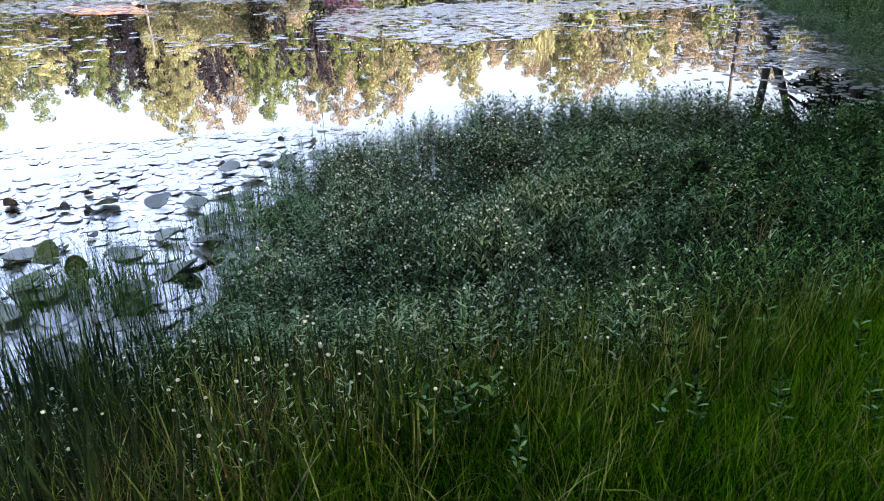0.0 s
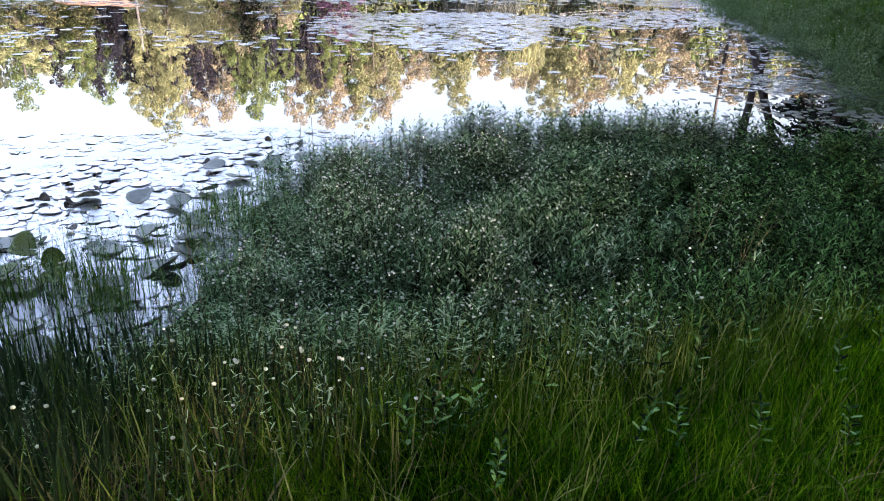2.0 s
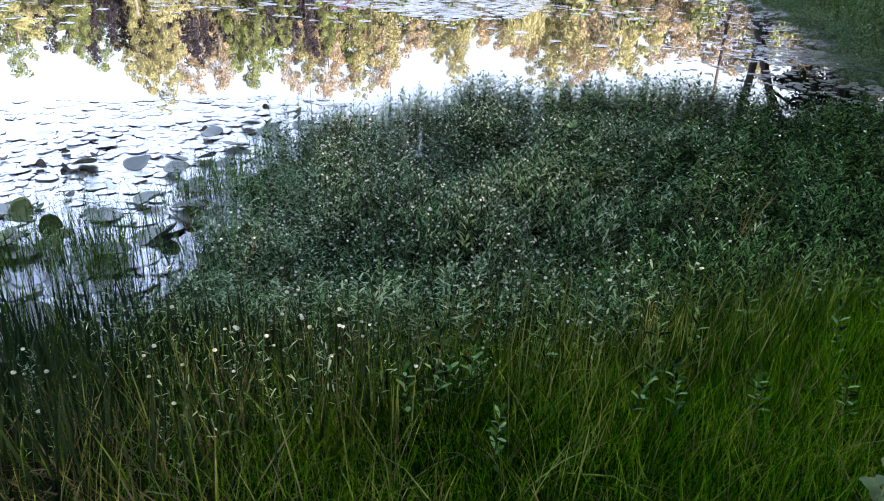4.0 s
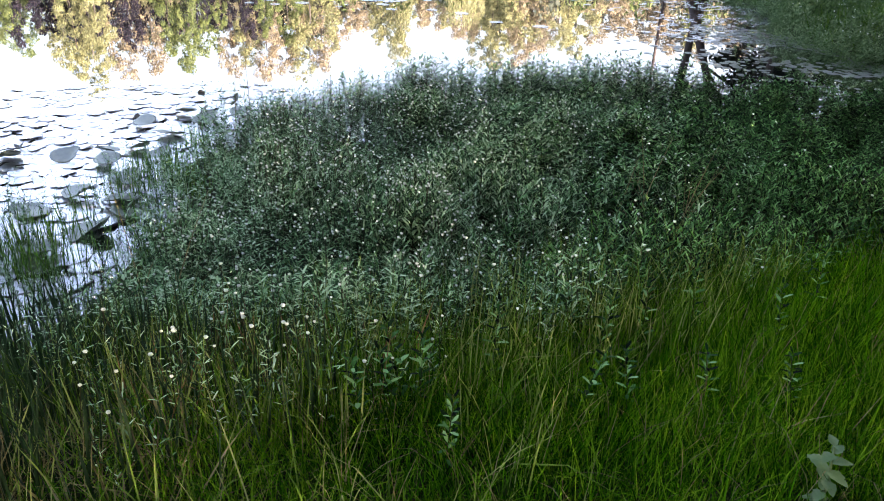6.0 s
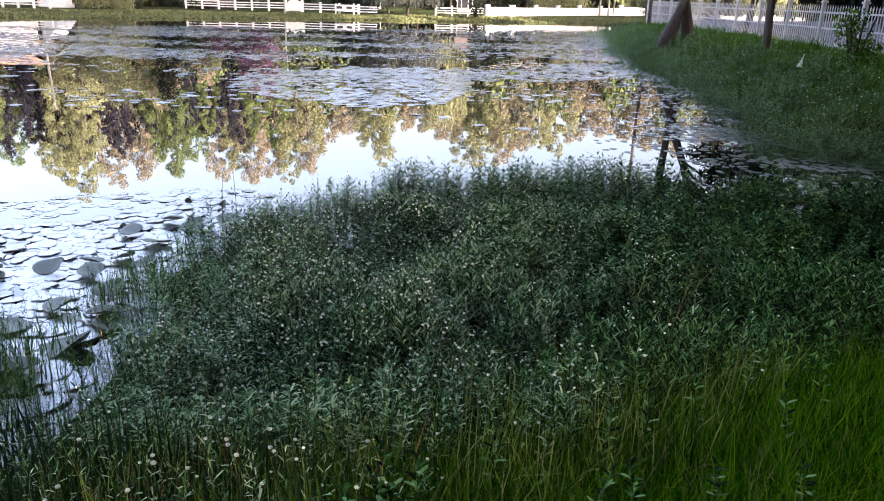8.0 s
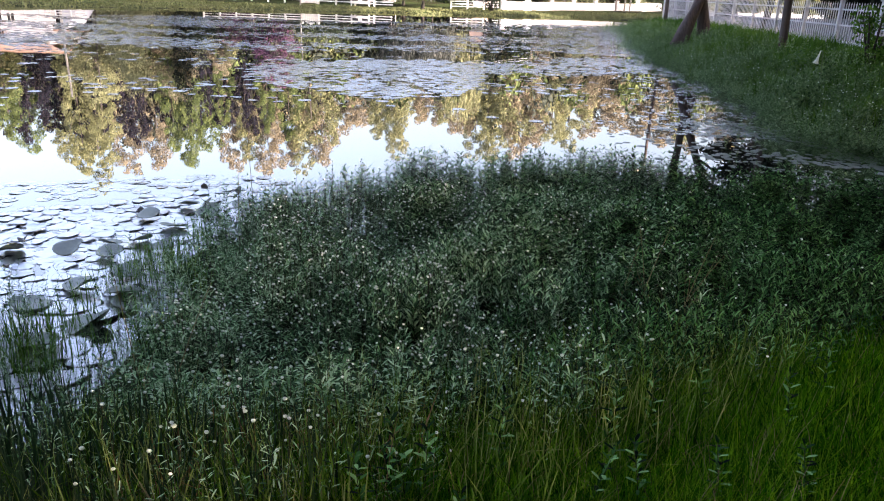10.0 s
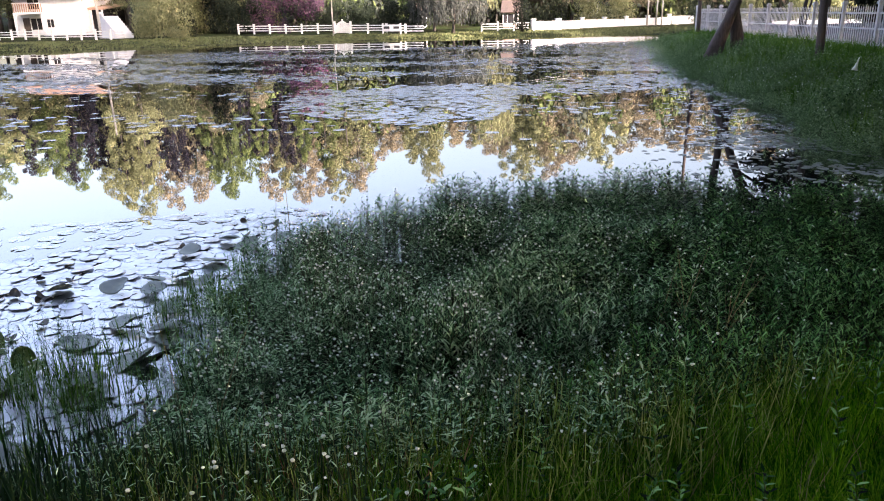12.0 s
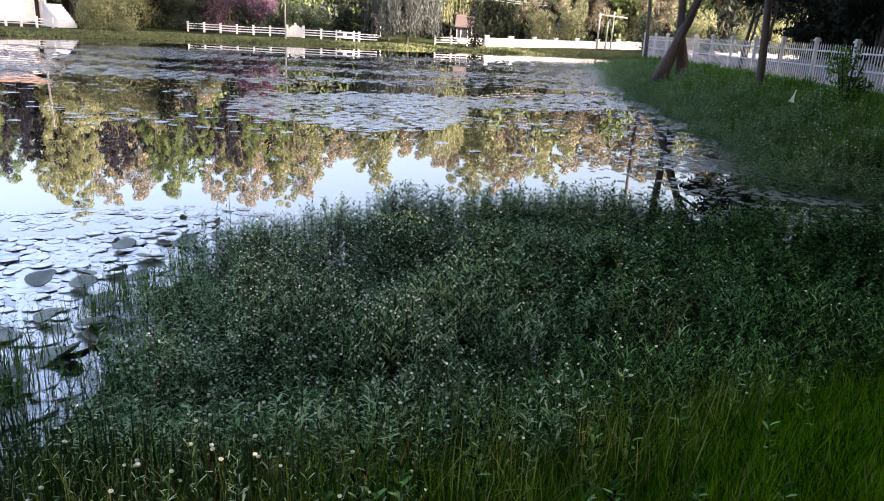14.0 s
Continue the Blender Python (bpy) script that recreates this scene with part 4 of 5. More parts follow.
# ---- houses ----


def pantile_roof(ob, x0, x1, y0, y1, z0, z1, rows=9, cover=None):
    """A gabled roof in overlapping courses, its ridge along x."""
    for side in (0, 1):
        ya, yb = (y0, (y0 + y1) / 2) if side == 0 else (y1, (y0 + y1) / 2)
        slope = math.atan2(z1 - z0, yb - ya)
        for k in range(rows):
            f = (k + 0.5) / rows
            c = ((x0 + x1) / 2, ya + (yb - ya) * f, z0 + (z1 - z0) * f + 0.02)
            ln = math.hypot(yb - ya, z1 - z0) / rows
            tilt = Matrix.Rotation(slope + (0.06 if side == 0 else -0.06), 4, "X")
            part("roof_course", one_box(c, (x1 - x0, ln * 1.12, 0.05), 0.015, tilt), cover or M_TILE, ob)
    part("ridge", one_box(((x0 + x1) / 2, (y0 + y1) / 2, z1 + 0.05), (x1 - x0, 0.2, 0.1), 0.03), cover or M_TILE, ob)


def window_part(ob, c, size):
    w = part("window", one_box(c, (size[0], 0.06, size[1]), 0.008), M_WHITE, ob)
    part("pane", one_box((c[0], c[1] - 0.025, c[2]), (size[0] - 0.12, 0.03, size[1] - 0.12)), M_GLASS, w)
    part("glazing_bar", one_box((c[0], c[1] - 0.043, c[2]), (0.04, 0.012, size[1] - 0.12)), M_WHITE, w)


def white_house():
    ob = thing("white_house", pose(-34.1, 56, 0.55, 0, 0, 6), "white two-storey house with orange tiled roof and balcony", "house")
    part("wall", one_box((0.9, 3.0, 1.35), (3.2, 6.0, 2.9), 0.02), M_PLASTER, ob)
    part("wall", one_box((-2.0, 3.6, 1.35), (2.6, 4.8, 2.9), 0.02), M_PLASTER, ob)
    pantile_roof(ob, -3.7, 2.6, -0.5, 6.5, 2.65, 3.6)
    b = part("balcony", one_box((-1.55, 0.6, 1.55), (2.3, 1.4, 0.14), 0.02), M_PLASTER, ob)
    for k in range(14):
        part("baluster", one_box((-2.6 + k * 0.16, -0.04, 1.93), (0.05, 0.05, 0.62)), M_TILE, b)
    part("handrail", one_box((-1.55, -0.04, 2.26), (2.3, 0.09, 0.07), 0.01), M_PLASTER, b)
    for k in (-2.6, -0.55):
        part("column", one_box((k, -0.03, 0.72), (0.16, 0.16, 1.5), 0.015), M_PLASTER, ob)
    window_part(ob, (-1.6, 1.19, 2.2), (1.1, 0.85))
    window_part(ob, (-1.6, 1.19, 0.75), (1.0, 0.95))
    window_part(ob, (0.0, -0.02, 0.8), (0.6, 0.7))
    part("door", one_box((-2.4, 1.18, 0.55), (0.5, 0.06, 1.3), 0.01), M_POLE, ob)
    # Solid dark block in place of the shade inside the porch.
    part("porch_shade", one_box((3.05, 3.4, 0.85), (1.0, 4.0, 1.9), 0.02), M_GLASS, ob, "dark block standing for shade in the open porch")
    part("annex_roof", one_box((3.1, 3.2, 1.95), (1.3, 4.6, 0.16), 0.03, Matrix.Rotation(radians(4), 4, "X")), M_TILE, ob)
    for k in (2.65, 3.5):
        part("column", one_box((k, 1.05, 0.85), (0.12, 0.12, 1.9), 0.01), M_PLASTER, ob)
    return ob


white_house()


def outside_stair(x, y):
    """A white plastered stair that comes down towards the fence."""
    ob = thing("outside_stair", pose(x, y, float(ground_height(x, y)) - 0.05, 0, 0, -40), "white plastered outdoor stair beside the house", "stair")
    for k in range(8):
        h = 1.55 - 0.17 * k
        part("step", one_box((k * 0.3, 0, h / 2), (0.298, 1.2, h), 0.012), M_PLASTER, ob)
    bm = bmesh.new()
    for k in range(8):
        h = 1.55 - 0.17 * k + 0.3
        box(bm, (k * 0.3, -0.66, h / 2), (0.3, 0.1, h), 0.0)
    part("side_wall", bm, M_PLASTER, ob)


outside_stair(-28.2, 53.6)


def small_house(x, y, w, h, turn, material, label, cover=None):
    z = float(ground_height(x, y)) - 0.1
    ob = thing("small_house", pose(x, y, z, 0, 0, turn), label, "house")
    part("wall", one_box((0, 1.5, h / 2), (w, 3.0, h), 0.02), material, ob)
    pantile_roof(ob, -w / 2 - 0.2, w / 2 + 0.2, -0.35, 3.35, h, h + 0.9, 5, cover or M_TILE)
    window_part(ob, (-w * 0.22, -0.02, h * 0.6), (0.7, 0.8))
    window_part(ob, (w * 0.25, -0.02, h * 0.6), (0.7, 0.8))


small_house(-13.9, 71, 2.4, 4.0, 4, M_PLASTER, "white house half hidden behind purple shrubs")
small_house(0.5, 61.0, 1.1, 1.2, -3, M_PINK, "small pink house seen between the willows", M_POLE)
small_house(7.1, 64.5, 0.8, 2.2, 0, M_CONCRETE, "small pale house between yellow trees", M_POLE)
small_house(-6.7, 61.5, 0.9, 1.0, 3, M_PLASTER, "white hut in the shade of the wood", M_POLE)


def overhead_cable(a, b, sag):
    k = np.linspace(0, 1, 18)
    line = np.outer(1 - k, a) + np.outer(k, b)
    line[:, 2] -= sag * 4 * k * (1 - k)
    v, f = tube(line, np.full(18, 0.008), 5)
    ob = new("overhead_cable", tri_mesh("overhead_cable", v, f, M_GREYMETAL))
    tagged(ob, "thin pale overhead cable between posts", "cable", "cables over the far garden")


for dz in (0.0, 0.16):
    overhead_cable(np.array((1.8, 60.4, 3.75 + dz)), np.array((7.0, 62.0, 3.45 + dz)), 0.12)
overhead_cable(np.array((-22.0, 57.4, 3.6)), np.array((-11.7, 52.4, 3.3)), 0.12)

# ---- plants of the near bank ----


def blades(rng, places, heights, width, lean=0.35, bend=0.5, segments=3, base=None):
    """Grass blades: tapered, leaning and bent strips."""
    n = len(places)
    z0 = ground_height(places[:, 0], places[:, 1]) - 0.02 if base is None else base
    a = rng.random(n) * 6.283
    tilt = np.abs(rng.normal(size=n)) * lean
    curve = np.abs(rng.normal(size=n)) * bend
    face = a + rng.normal(size=n) * 0.6 + 1.57
    w = width * (0.6 + 0.8 * rng.random(n))
    rows = []
    for k in range(segments + 1):
        f = k / segments
        out = heights * (tilt * f + curve * f * f) * 0.8
        up = heights * f * np.sqrt(np.maximum(0.15, 1 - (tilt * 0.5 + curve * f * 0.7) ** 2))
        c = np.stack([places[:, 0] + out * np.cos(a), places[:, 1] + out * np.sin(a), z0 + up], 1)
        if k < segments:
            s = np.stack([np.cos(face), np.sin(face), np.zeros(n)], 1) * (w * (1 - 0.55 * f * f) / 2)[:, None]
            rows += [c - s, c + s]
        else:
            rows.append(c)
    m = len(rows)
    v = np.stack(rows, 1).reshape(-1, 3)
    k = np.arange(n)[:, None] * m
    fs = []
    for q in range(segments - 1):
        o = 2 * q
        fs += [k + np.array([[o, o + 1, o + 3]]), k + np.array([[o, o + 3, o + 2]])]
    fs.append(k + np.array([[m - 3, m - 2, m - 1]]))
    return v, np.concatenate(fs)


def sprig_template(rng, nodes, height, leaf, full=True, narrow=(0.10, 0.14), steep=0.45):
    """One upright weed: a jointed stem with pairs of lance-shaped leaves. Gives stem and leaves apart, about 1 high."""
    k = np.linspace(0, 1, 3)
    lean = rng.normal(size=2) * 0.11
    line = np.stack([lean[0] * k ** 1.5, lean[1] * k ** 1.5, k], 1) * height
    sv, sf = tube(line * (1, 1, 0.96), 0.0019 * (1 - 0.5 * k) * height / 0.5, 3)
    vs, fs, n = [], [], 0
    turn = rng.random() * 6.28
    for j in range(nodes):
        f = 0.30 + 0.70 * (j / (nodes - 1)) ** 0.8
        c = np.array([np.interp(f, k, line[:, 0]), np.interp(f, k, line[:, 1]), f * height])
        size = leaf * (1.0 - 0.25 * max(0, f - 0.7) / 0.3) * rng.uniform(0.8, 1.15)
        rise = rng.uniform(steep, steep + 0.5) + 0.7 * max(0, f - 0.75)
        for side in (0, math.pi):
            a = turn + side + rng.normal() * 0.25
            d = np.array([math.cos(a) * math.cos(rise), math.sin(a) * math.cos(rise), math.sin(rise)])
            s = np.array([-math.sin(a), math.cos(a), 0.0])
            nrm = np.cross(d, s)
            droop = np.array([0, 0, -0.14 * size])
            w = size * rng.uniform(*narrow)
            if full:
                e = d * size
                vs += [c, c + e * 0.36 + s * w + nrm * w * 0.4, c + e * 0.36 - s * w + nrm * w * 0.4, c + e * 0.8 + s * w * 0.85 + droop * 0.4, c + e * 0.8 - s * w * 0.85 + droop * 0.4, c + e + droop]
                fs += [(n, n + 2, n + 1), (n + 1, n + 2, n + 4), (n + 1, n + 4, n + 3), (n + 3, n + 4, n + 5)]
                n += 6
            else:
                vs += [c, c + d * size * 0.45 + s * w, c + d * size + droop, c + d * size * 0.45 - s * w]
                fs += [(n, n + 1, n + 2), (n, n + 2, n + 3)]
                n += 4
        turn += math.pi / 2
    return (sv, sf), (np.array(vs), np.array(fs))


def strew(rng, templates, places, z0, heights):
    """Copies of the templates joined into one pair of arrays, turned and scaled."""
    pick = rng.integers(len(templates), size=len(places))
    out = []
    for n, (v, f) in enumerate(templates):
        sel = np.nonzero(pick == n)[0]
        if not len(sel):
            continue
        a = rng.random(len(sel)) * 6.283
        ca, sa = np.cos(a)[:, None], np.sin(a)[:, None]
        h = heights[sel][:, None]
        g = np.sqrt(h / 0.5) * 0.5
        x = (v[None, :, 0] * ca - v[None, :, 1] * sa) * g * 2 + places[sel, 0][:, None]
        y = (v[None, :, 0] * sa + v[None, :, 1] * ca) * g * 2 + places[sel, 1][:, None]
        z = v[None, :, 2] * h * 2 + z0[sel][:, None]
        w = np.stack([x, y, z], -1).reshape(-1, 3)
        out.append((w, (f[None] + (np.arange(len(sel)) * len(v))[:, None, None]).reshape(-1, 3)))
    return merge(out)


rng = np.random.default_rng(5)
# Plan of the near weed bed, and of the fresh grass in front of it.
WEED = np.array([(-2.2, 2.0), (-1.5, 2.7), (-1.45, 3.3), (-1.5, 4.1), (-1.65, 4.7), (-1.75, 5.2), (-1.6, 5.6), (-1.35, 5.9), (-1.05, 6.05), (-0.7, 6.35), (-0.4, 6.6), (0.1, 6.5), (0.6, 6.9), (1.2, 7.1),
                 (1.8, 6.9), (2.4, 6.75), (3.0, 6.65), (3.8, 6.65), (4.9, 6.8), (5.0, 5.4), (3.9, 4.4), (3.4, 4.2), (2.5, 3.8), (1.9, 3.4), (1.4, 3.0), (1.1, 3.1), (0.75, 2.9), (0.45, 2.55),
                 (0.1, 2.25), (-0.2, 1.95), (-0.6, 1.7), (-1.2, 1.55), (-1.8, 1.5), (-2.3, 1.7)])
GRASS = np.array([(-2.4, 1.0), (-2.6, 1.6), (-1.3, 1.9), (-0.6, 2.3), (0.1, 2.7), (0.6, 3.0), (1.2, 3.35), (1.7, 3.5), (2.4, 4.1), (3.5, 4.5), (3.9, 4.3), (2.6, 2.3), (1.6, 1.0)])

small = [sprig_template(rng, 11, 0.5, 0.054, True, (0.085, 0.11), 0.25) for _ in range(12)]
plain = [sprig_template(rng, 10, 0.5, 0.070, False, (0.105, 0.14), 0.2) for _ in range(16)]
slight = [sprig_template(rng, 9, 0.5, 0.044, True, (0.055, 0.075)) for _ in range(8)]
thin = [sprig_template(rng, 9, 0.5, 0.032, False, (0.09, 0.13)) for _ in range(8)]
large = [sprig_template(rng, 12, 0.5, 0.070, True, (0.066, 0.086)) for _ in range(16)]
p = scatter(rng, WEED, 680)
# The weeds stand in mounds, with dark hollows between them.
lo, hi = WEED.min(0), WEED.max(0)
bumps = np.concatenate([lo + rng.random((150, 2)) * (hi - lo), np.array([(-0.5, 6.35), (-0.42, 6.3), (1.3, 6.85), (1.5, 6.7), (0.6, 6.5), (1.0, 6.6), (2.0, 4.2), (2.3, 4.3), (-1.3, 5.0), (2.5, 6.35), (3.0, 6.3), (3.5, 6.3), (4.0, 6.3), (4.5, 6.3), (0.3, 5.2), (0.0, 4.4), (-0.95, 5.75), (-0.15, 6.25), (0.25, 6.3)])])
wide, tall = 0.17 + 0.22 * rng.random(len(bumps)), 0.45 + 0.55 * rng.random(len(bumps))
tall[-19:], wide[-19:] = 0.85, 0.32


def mound(x, y):
    out = np.zeros(len(x))
    for (cx, cy), r, t in zip(bumps, wide, tall):
        out = np.maximum(out, t * np.exp(-((x - cx) ** 2 + (y - cy) ** 2) / (r * r)))
    return out


rise = mound(p[:, 0], p[:, 1])
front = np.clip((p[:, 1] - 1.5 - 0.55 * np.maximum(p[:, 0] + 1.0, 0)) / 1.6, 0, 1)
left = np.clip((p[:, 0] + 2.1 + 0.15 * wobble(p[:, 0], p[:, 1], 2.6, 8.0)) / 0.9, 0.2, 1)
tan = 0.55 * (wobble(p[:, 0], p[:, 1], 1.5, 6.0) > 0.25) * (p[:, 0] > 0.8) * np.clip((6.3 - p[:, 1]) / 1.2, 0, 1)
bare = np.maximum(tan, np.exp(-((p[:, 0] - 1.1) ** 2 + (p[:, 1] - 3.95) ** 2) / 0.11))
keep = rng.random(len(p)) < (0.12 + 0.88 * np.maximum(front, 0.14)) * (0.5 + 0.5 * left) * (0.5 + 0.65 * rise + 0.3 * np.clip((p[:, 1] - 5.5) / 0.6, 0, 1)) * (1 - 0.9 * bare) * np.where(p[:, 1] < 2.4 + 0.2 * np.maximum(p[:, 0] + 0.6, 0), 0.48, 1)
p, rise, left = p[keep], rise[keep], left[keep]
z0 = np.maximum(ground_height(p[:, 0], p[:, 1]), -0.06) - 0.02
h = (0.28 + 0.25 * rise + 0.05 * np.clip((p[:, 1] - 4.8) / 1.2, 0, 1) * np.clip((2.4 - p[:, 0]) / 1.0, 0, 1)) * (0.76 + 0.40 * rng.random(len(p))) * (0.6 + 0.4 * left)
fine = (p[:, 1] < 2.7 + 0.25 * rng.normal(size=len(p)) + 0.35 * np.clip(p[:, 0], -2, 0)) | (p[:, 0] + 0.35 * rng.normal(size=len(p)) + 0.3 * wobble(p[:, 0], p[:, 1], 1.2, 4.0) < -0.45)
seeds = rng.integers(1 << 30, size=4)
fore = fine & (p[:, 1] < 2.45)
fine &= ~fore
# Weeds to the right take the copy coloured for shade.
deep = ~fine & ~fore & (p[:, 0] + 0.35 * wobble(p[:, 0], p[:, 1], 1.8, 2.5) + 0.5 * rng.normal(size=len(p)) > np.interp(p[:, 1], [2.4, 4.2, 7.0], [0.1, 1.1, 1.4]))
off = p[:, 1] > 4.4
pieces = []
lot = rng.random(len(p)) < 0.9
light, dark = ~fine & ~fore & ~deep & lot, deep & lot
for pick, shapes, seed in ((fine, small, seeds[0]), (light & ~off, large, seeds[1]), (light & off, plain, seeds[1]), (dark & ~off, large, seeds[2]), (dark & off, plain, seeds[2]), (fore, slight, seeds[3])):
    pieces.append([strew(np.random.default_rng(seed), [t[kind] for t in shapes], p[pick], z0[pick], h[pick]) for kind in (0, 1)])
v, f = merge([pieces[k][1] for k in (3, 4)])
stuff("shaded_weed_leaves", v, f, M_WEED_SHADED, "green leafy weeds crowding the corner, coloured darker for its shade", "weeds")
v, f = merge([pieces[k][1] for k in (0, 1, 2, 5)])
stuff("weed_leaves", v, f, M_WEED, "dense grey-green alligator weed growing out of shallow water", "weeds")
v, f = merge([q[0] for q in pieces])
stuff("weed_stems", v, f, M_STEM, "brownish jointed stems of the weed bed", "weeds")
WEED_P, WEED_TOP = p, z0 + h
# Tufts that break up the edge towards the water.
k = rng.random(30)
edge = np.stack([np.interp(k, [0, 0.3, 0.6, 0.85, 1], [-1.35, -1.5, -1.75, -1.65, -1.0]), np.interp(k, [0, 0.3, 0.6, 0.85, 1], [2.9, 4.0, 5.1, 5.9, 6.3])], 1) + rng.normal(size=(30, 2)) * 0.16 - (0.06, 0)
q = np.repeat(edge, 11, 0) + rng.normal(size=(30 * 11, 2)) * 0.075
v, f = merge([strew(np.random.default_rng(78), [t[kind] for t in small], q, np.full(len(q), -0.05), 0.24 + 0.26 * np.random.default_rng(79).random(len(q))) for kind in (0, 1)])
stuff("weed_tufts", v, f, M_WEED, "loose tufts of weed standing in the water", "weeds")
# A thin fringe of young weed standing in the water.
q = scatter(rng, np.array([(-3.5, 2.5), (-3.3, 3.5), (-2.7, 4.2), (-2.2, 4.9), (-1.8, 4.6), (-1.4, 3.0), (-2.2, 2.3)]), 380)
q = q[rng.random(len(q)) < 0.25 + 0.75 * (wobble(q[:, 0], q[:, 1], 2.4, 1.0) > -0.15)]
v, f = merge([strew(np.random.default_rng(77), [t[k] for t in thin], q, np.full(len(q), -0.04), np.linspace(0.16, 0.40, len(q)) ** 1.0) for k in (0, 1)])
stuff("weed_fringe", v, f, M_WEED, "thin young weed sprigs standing in shallow water", "weeds")


def ico_ball():
    bm = bmesh.new()
    bmesh.ops.create_icosphere(bm, subdivisions=1, radius=1.0)
    bmesh.ops.triangulate(bm, faces=bm.faces[:])
    v = np.array([x.co[:] for x in bm.verts])
    f = np.array([[x.index for x in q.verts] for q in bm.faces])
    bm.free()
    v = v * (1 + 0.18 * np.random.default_rng(2).normal(size=(len(v), 1)) * 0.6)
    return v, f


BALL = ico_ball()


def flower_heads(rng, where, tops, count, size, weight):
    """Small white round flower heads on thin stalks above the leaves."""
    pick = rng.choice(len(where), size=count, replace=False, p=weight / weight.sum())
    bv, bf = BALL
    heads, stalks = [], []
    for q in pick:
        c = np.array([*where[q], tops[q] + rng.uniform(0.0, 0.09)]) + np.array([rng.normal() * 0.02, rng.normal() * 0.02, 0])
        s = size * rng.uniform(0.75, 1.2)
        heads.append((bv * np.array([s, s, s * 0.8]) + c, bf))
        stalks.append(tube([(where[q][0], where[q][1], tops[q] - 0.10), c], [0.0016, 0.0012], 3))
    return merge(heads), merge(stalks)


wt = np.exp(-((WEED_P[:, 0] + 0.7) / 1.3) ** 2) * (0.3 + (wobble(WEED_P[:, 0], WEED_P[:, 1], 1.3, 7) > -0.2)) * np.where(WEED_P[:, 1] < 5.6, 1.0, 0.25) * np.where((WEED_P[:, 0] < 0.1) & (WEED_P[:, 1] > 3), 2.0, 1.0) * np.where(WEED_P[:, 1] < 2.6, 2.6, np.where(WEED_P[:, 1] < 3.2, 2.2, 1.0)) + 0.10
(hv, hf), (sv, sf) = flower_heads(rng, WEED_P, WEED_TOP, 1900, 0.0072, wt)
stuff("white_flower_heads", hv, hf, M_PETAL, "small round white clover-like flower heads above the weeds", "flowers", True)
stuff("flower_stalks", sv, sf, M_STEM, "thin stalks of the small white flowers", "flowers")

# Fresh grass.
p = scatter(rng, GRASS, 11000)
dense = np.clip(0.62 + 0.38 * wobble(p[:, 0], p[:, 1], 1.4, 2.0), 0.2, 1)
dense *= np.clip((p[:, 0] + 1.3) / 1.4, 0.05, 1)
p = p[rng.random(len(p)) < dense]
h = (0.22 + 0.10 * rng.random(len(p)) + 0.06 * wobble(p[:, 0], p[:, 1], 1.9, 5.0)) * np.clip(0.75 + 0.12 * p[:, 1], 0.7, 1.15)
v, f = blades(rng, p, h * (0.45 + 0.6 * rng.random(len(p))), 0.0040, 0.5, 0.5, 2)
stuff("fresh_grass", v, f, M_GRASS, "fresh bright green grass growing thickly on the bank", "grass")
p = scatter(rng, GRASS, 190)
v, f = blades(rng, p, 0.20 + 0.16 * rng.random(len(p)), 0.003, 0.5, 0.5)
stuff("dry_grass", v, f, M_STRAW, "scattered dry straw-coloured blades lying in grass", "grass")
p = scatter(rng, np.array([(-1.0, 1.7), (0.9, 2.5), (1.8, 3.4), (1.1, 3.9), (-0.3, 3.0), (-1.6, 2.4)]), 700)
v, f = blades(rng, p, 0.28 + 0.2 * rng.random(len(p)), 0.005, 0.22, 0.3)
stuff("mixed_grass", v, f, M_LONG, "long green grass blades among the weeds", "grass")

turf = np.random.default_rng(91)
p = scatter(turf, np.array([(-9, -9), (9, -9), (10, 3.4), (6.0, 4.6), (3.9, 4.3), (2.6, 2.3), (1.6, 1.0), (-2.4, 1.0), (-2.6, 1.4), (-5, 1.0), (-9, 0.2)]), 800)
reach = np.hypot(p[:, 0] - 0.3, p[:, 1] - 1.0)
p = p[turf.random(len(p)) < np.clip(1.25 - reach / 5.5, 0.09, 1) * (0.6 + 0.4 * wobble(p[:, 0], p[:, 1], 1.1, 3.0))]
v, f = blades(turf, p, 0.10 + 0.14 * turf.random(len(p)), 0.011, 0.4, 0.5, 2)
stuff("lawn_grass", v, f, M_GRASS, "short green grass on top of the bank", "grass")

p = scatter(rng, np.array([(-2.3, 1.1), (-2.3, 1.8), (-1.2, 2.4), (0.1, 2.75), (0.9, 2.9), (0.4, 2.0), (0.0, 1.1)]), 500)
p = p[rng.random(len(p)) < 0.35 + 0.65 * (wobble(p[:, 0], p[:, 1], 2.2, 6.0) > -0.1)]
v, f = blades(rng, p, (0.26 + 0.2 * rng.random(len(p))) * np.clip(0.6 + 0.2 * p[:, 1], 0.7, 1.1), 0.0052, 0.32, 0.35)
stuff("long_grass", v, f, M_LONG, "long olive-green grass blades at the edge of the bank", "grass")

# Rushes at the water's edge, thin stalks in the shallows.
p = scatter(rng, np.array([(-3.0, 1.4), (-2.9, 2.4), (-2.3, 2.75), (-1.5, 2.7), (-0.8, 2.5), (-0.3, 2.1), (-0.6, 1.6), (-1.5, 1.4)]), 560)
p = p[rng.random(len(p)) < (0.25 + 0.75 * (wobble(p[:, 0], p[:, 1], 2.0, 3.0) > -0.1)) * np.clip((p[:, 0] + 2.9) / 1.2, 0.25, 1)]
v, f = blades(rng, p, 0.28 + 0.22 * rng.random(len(p)), 0.0105, 0.14, 0.08, 3)
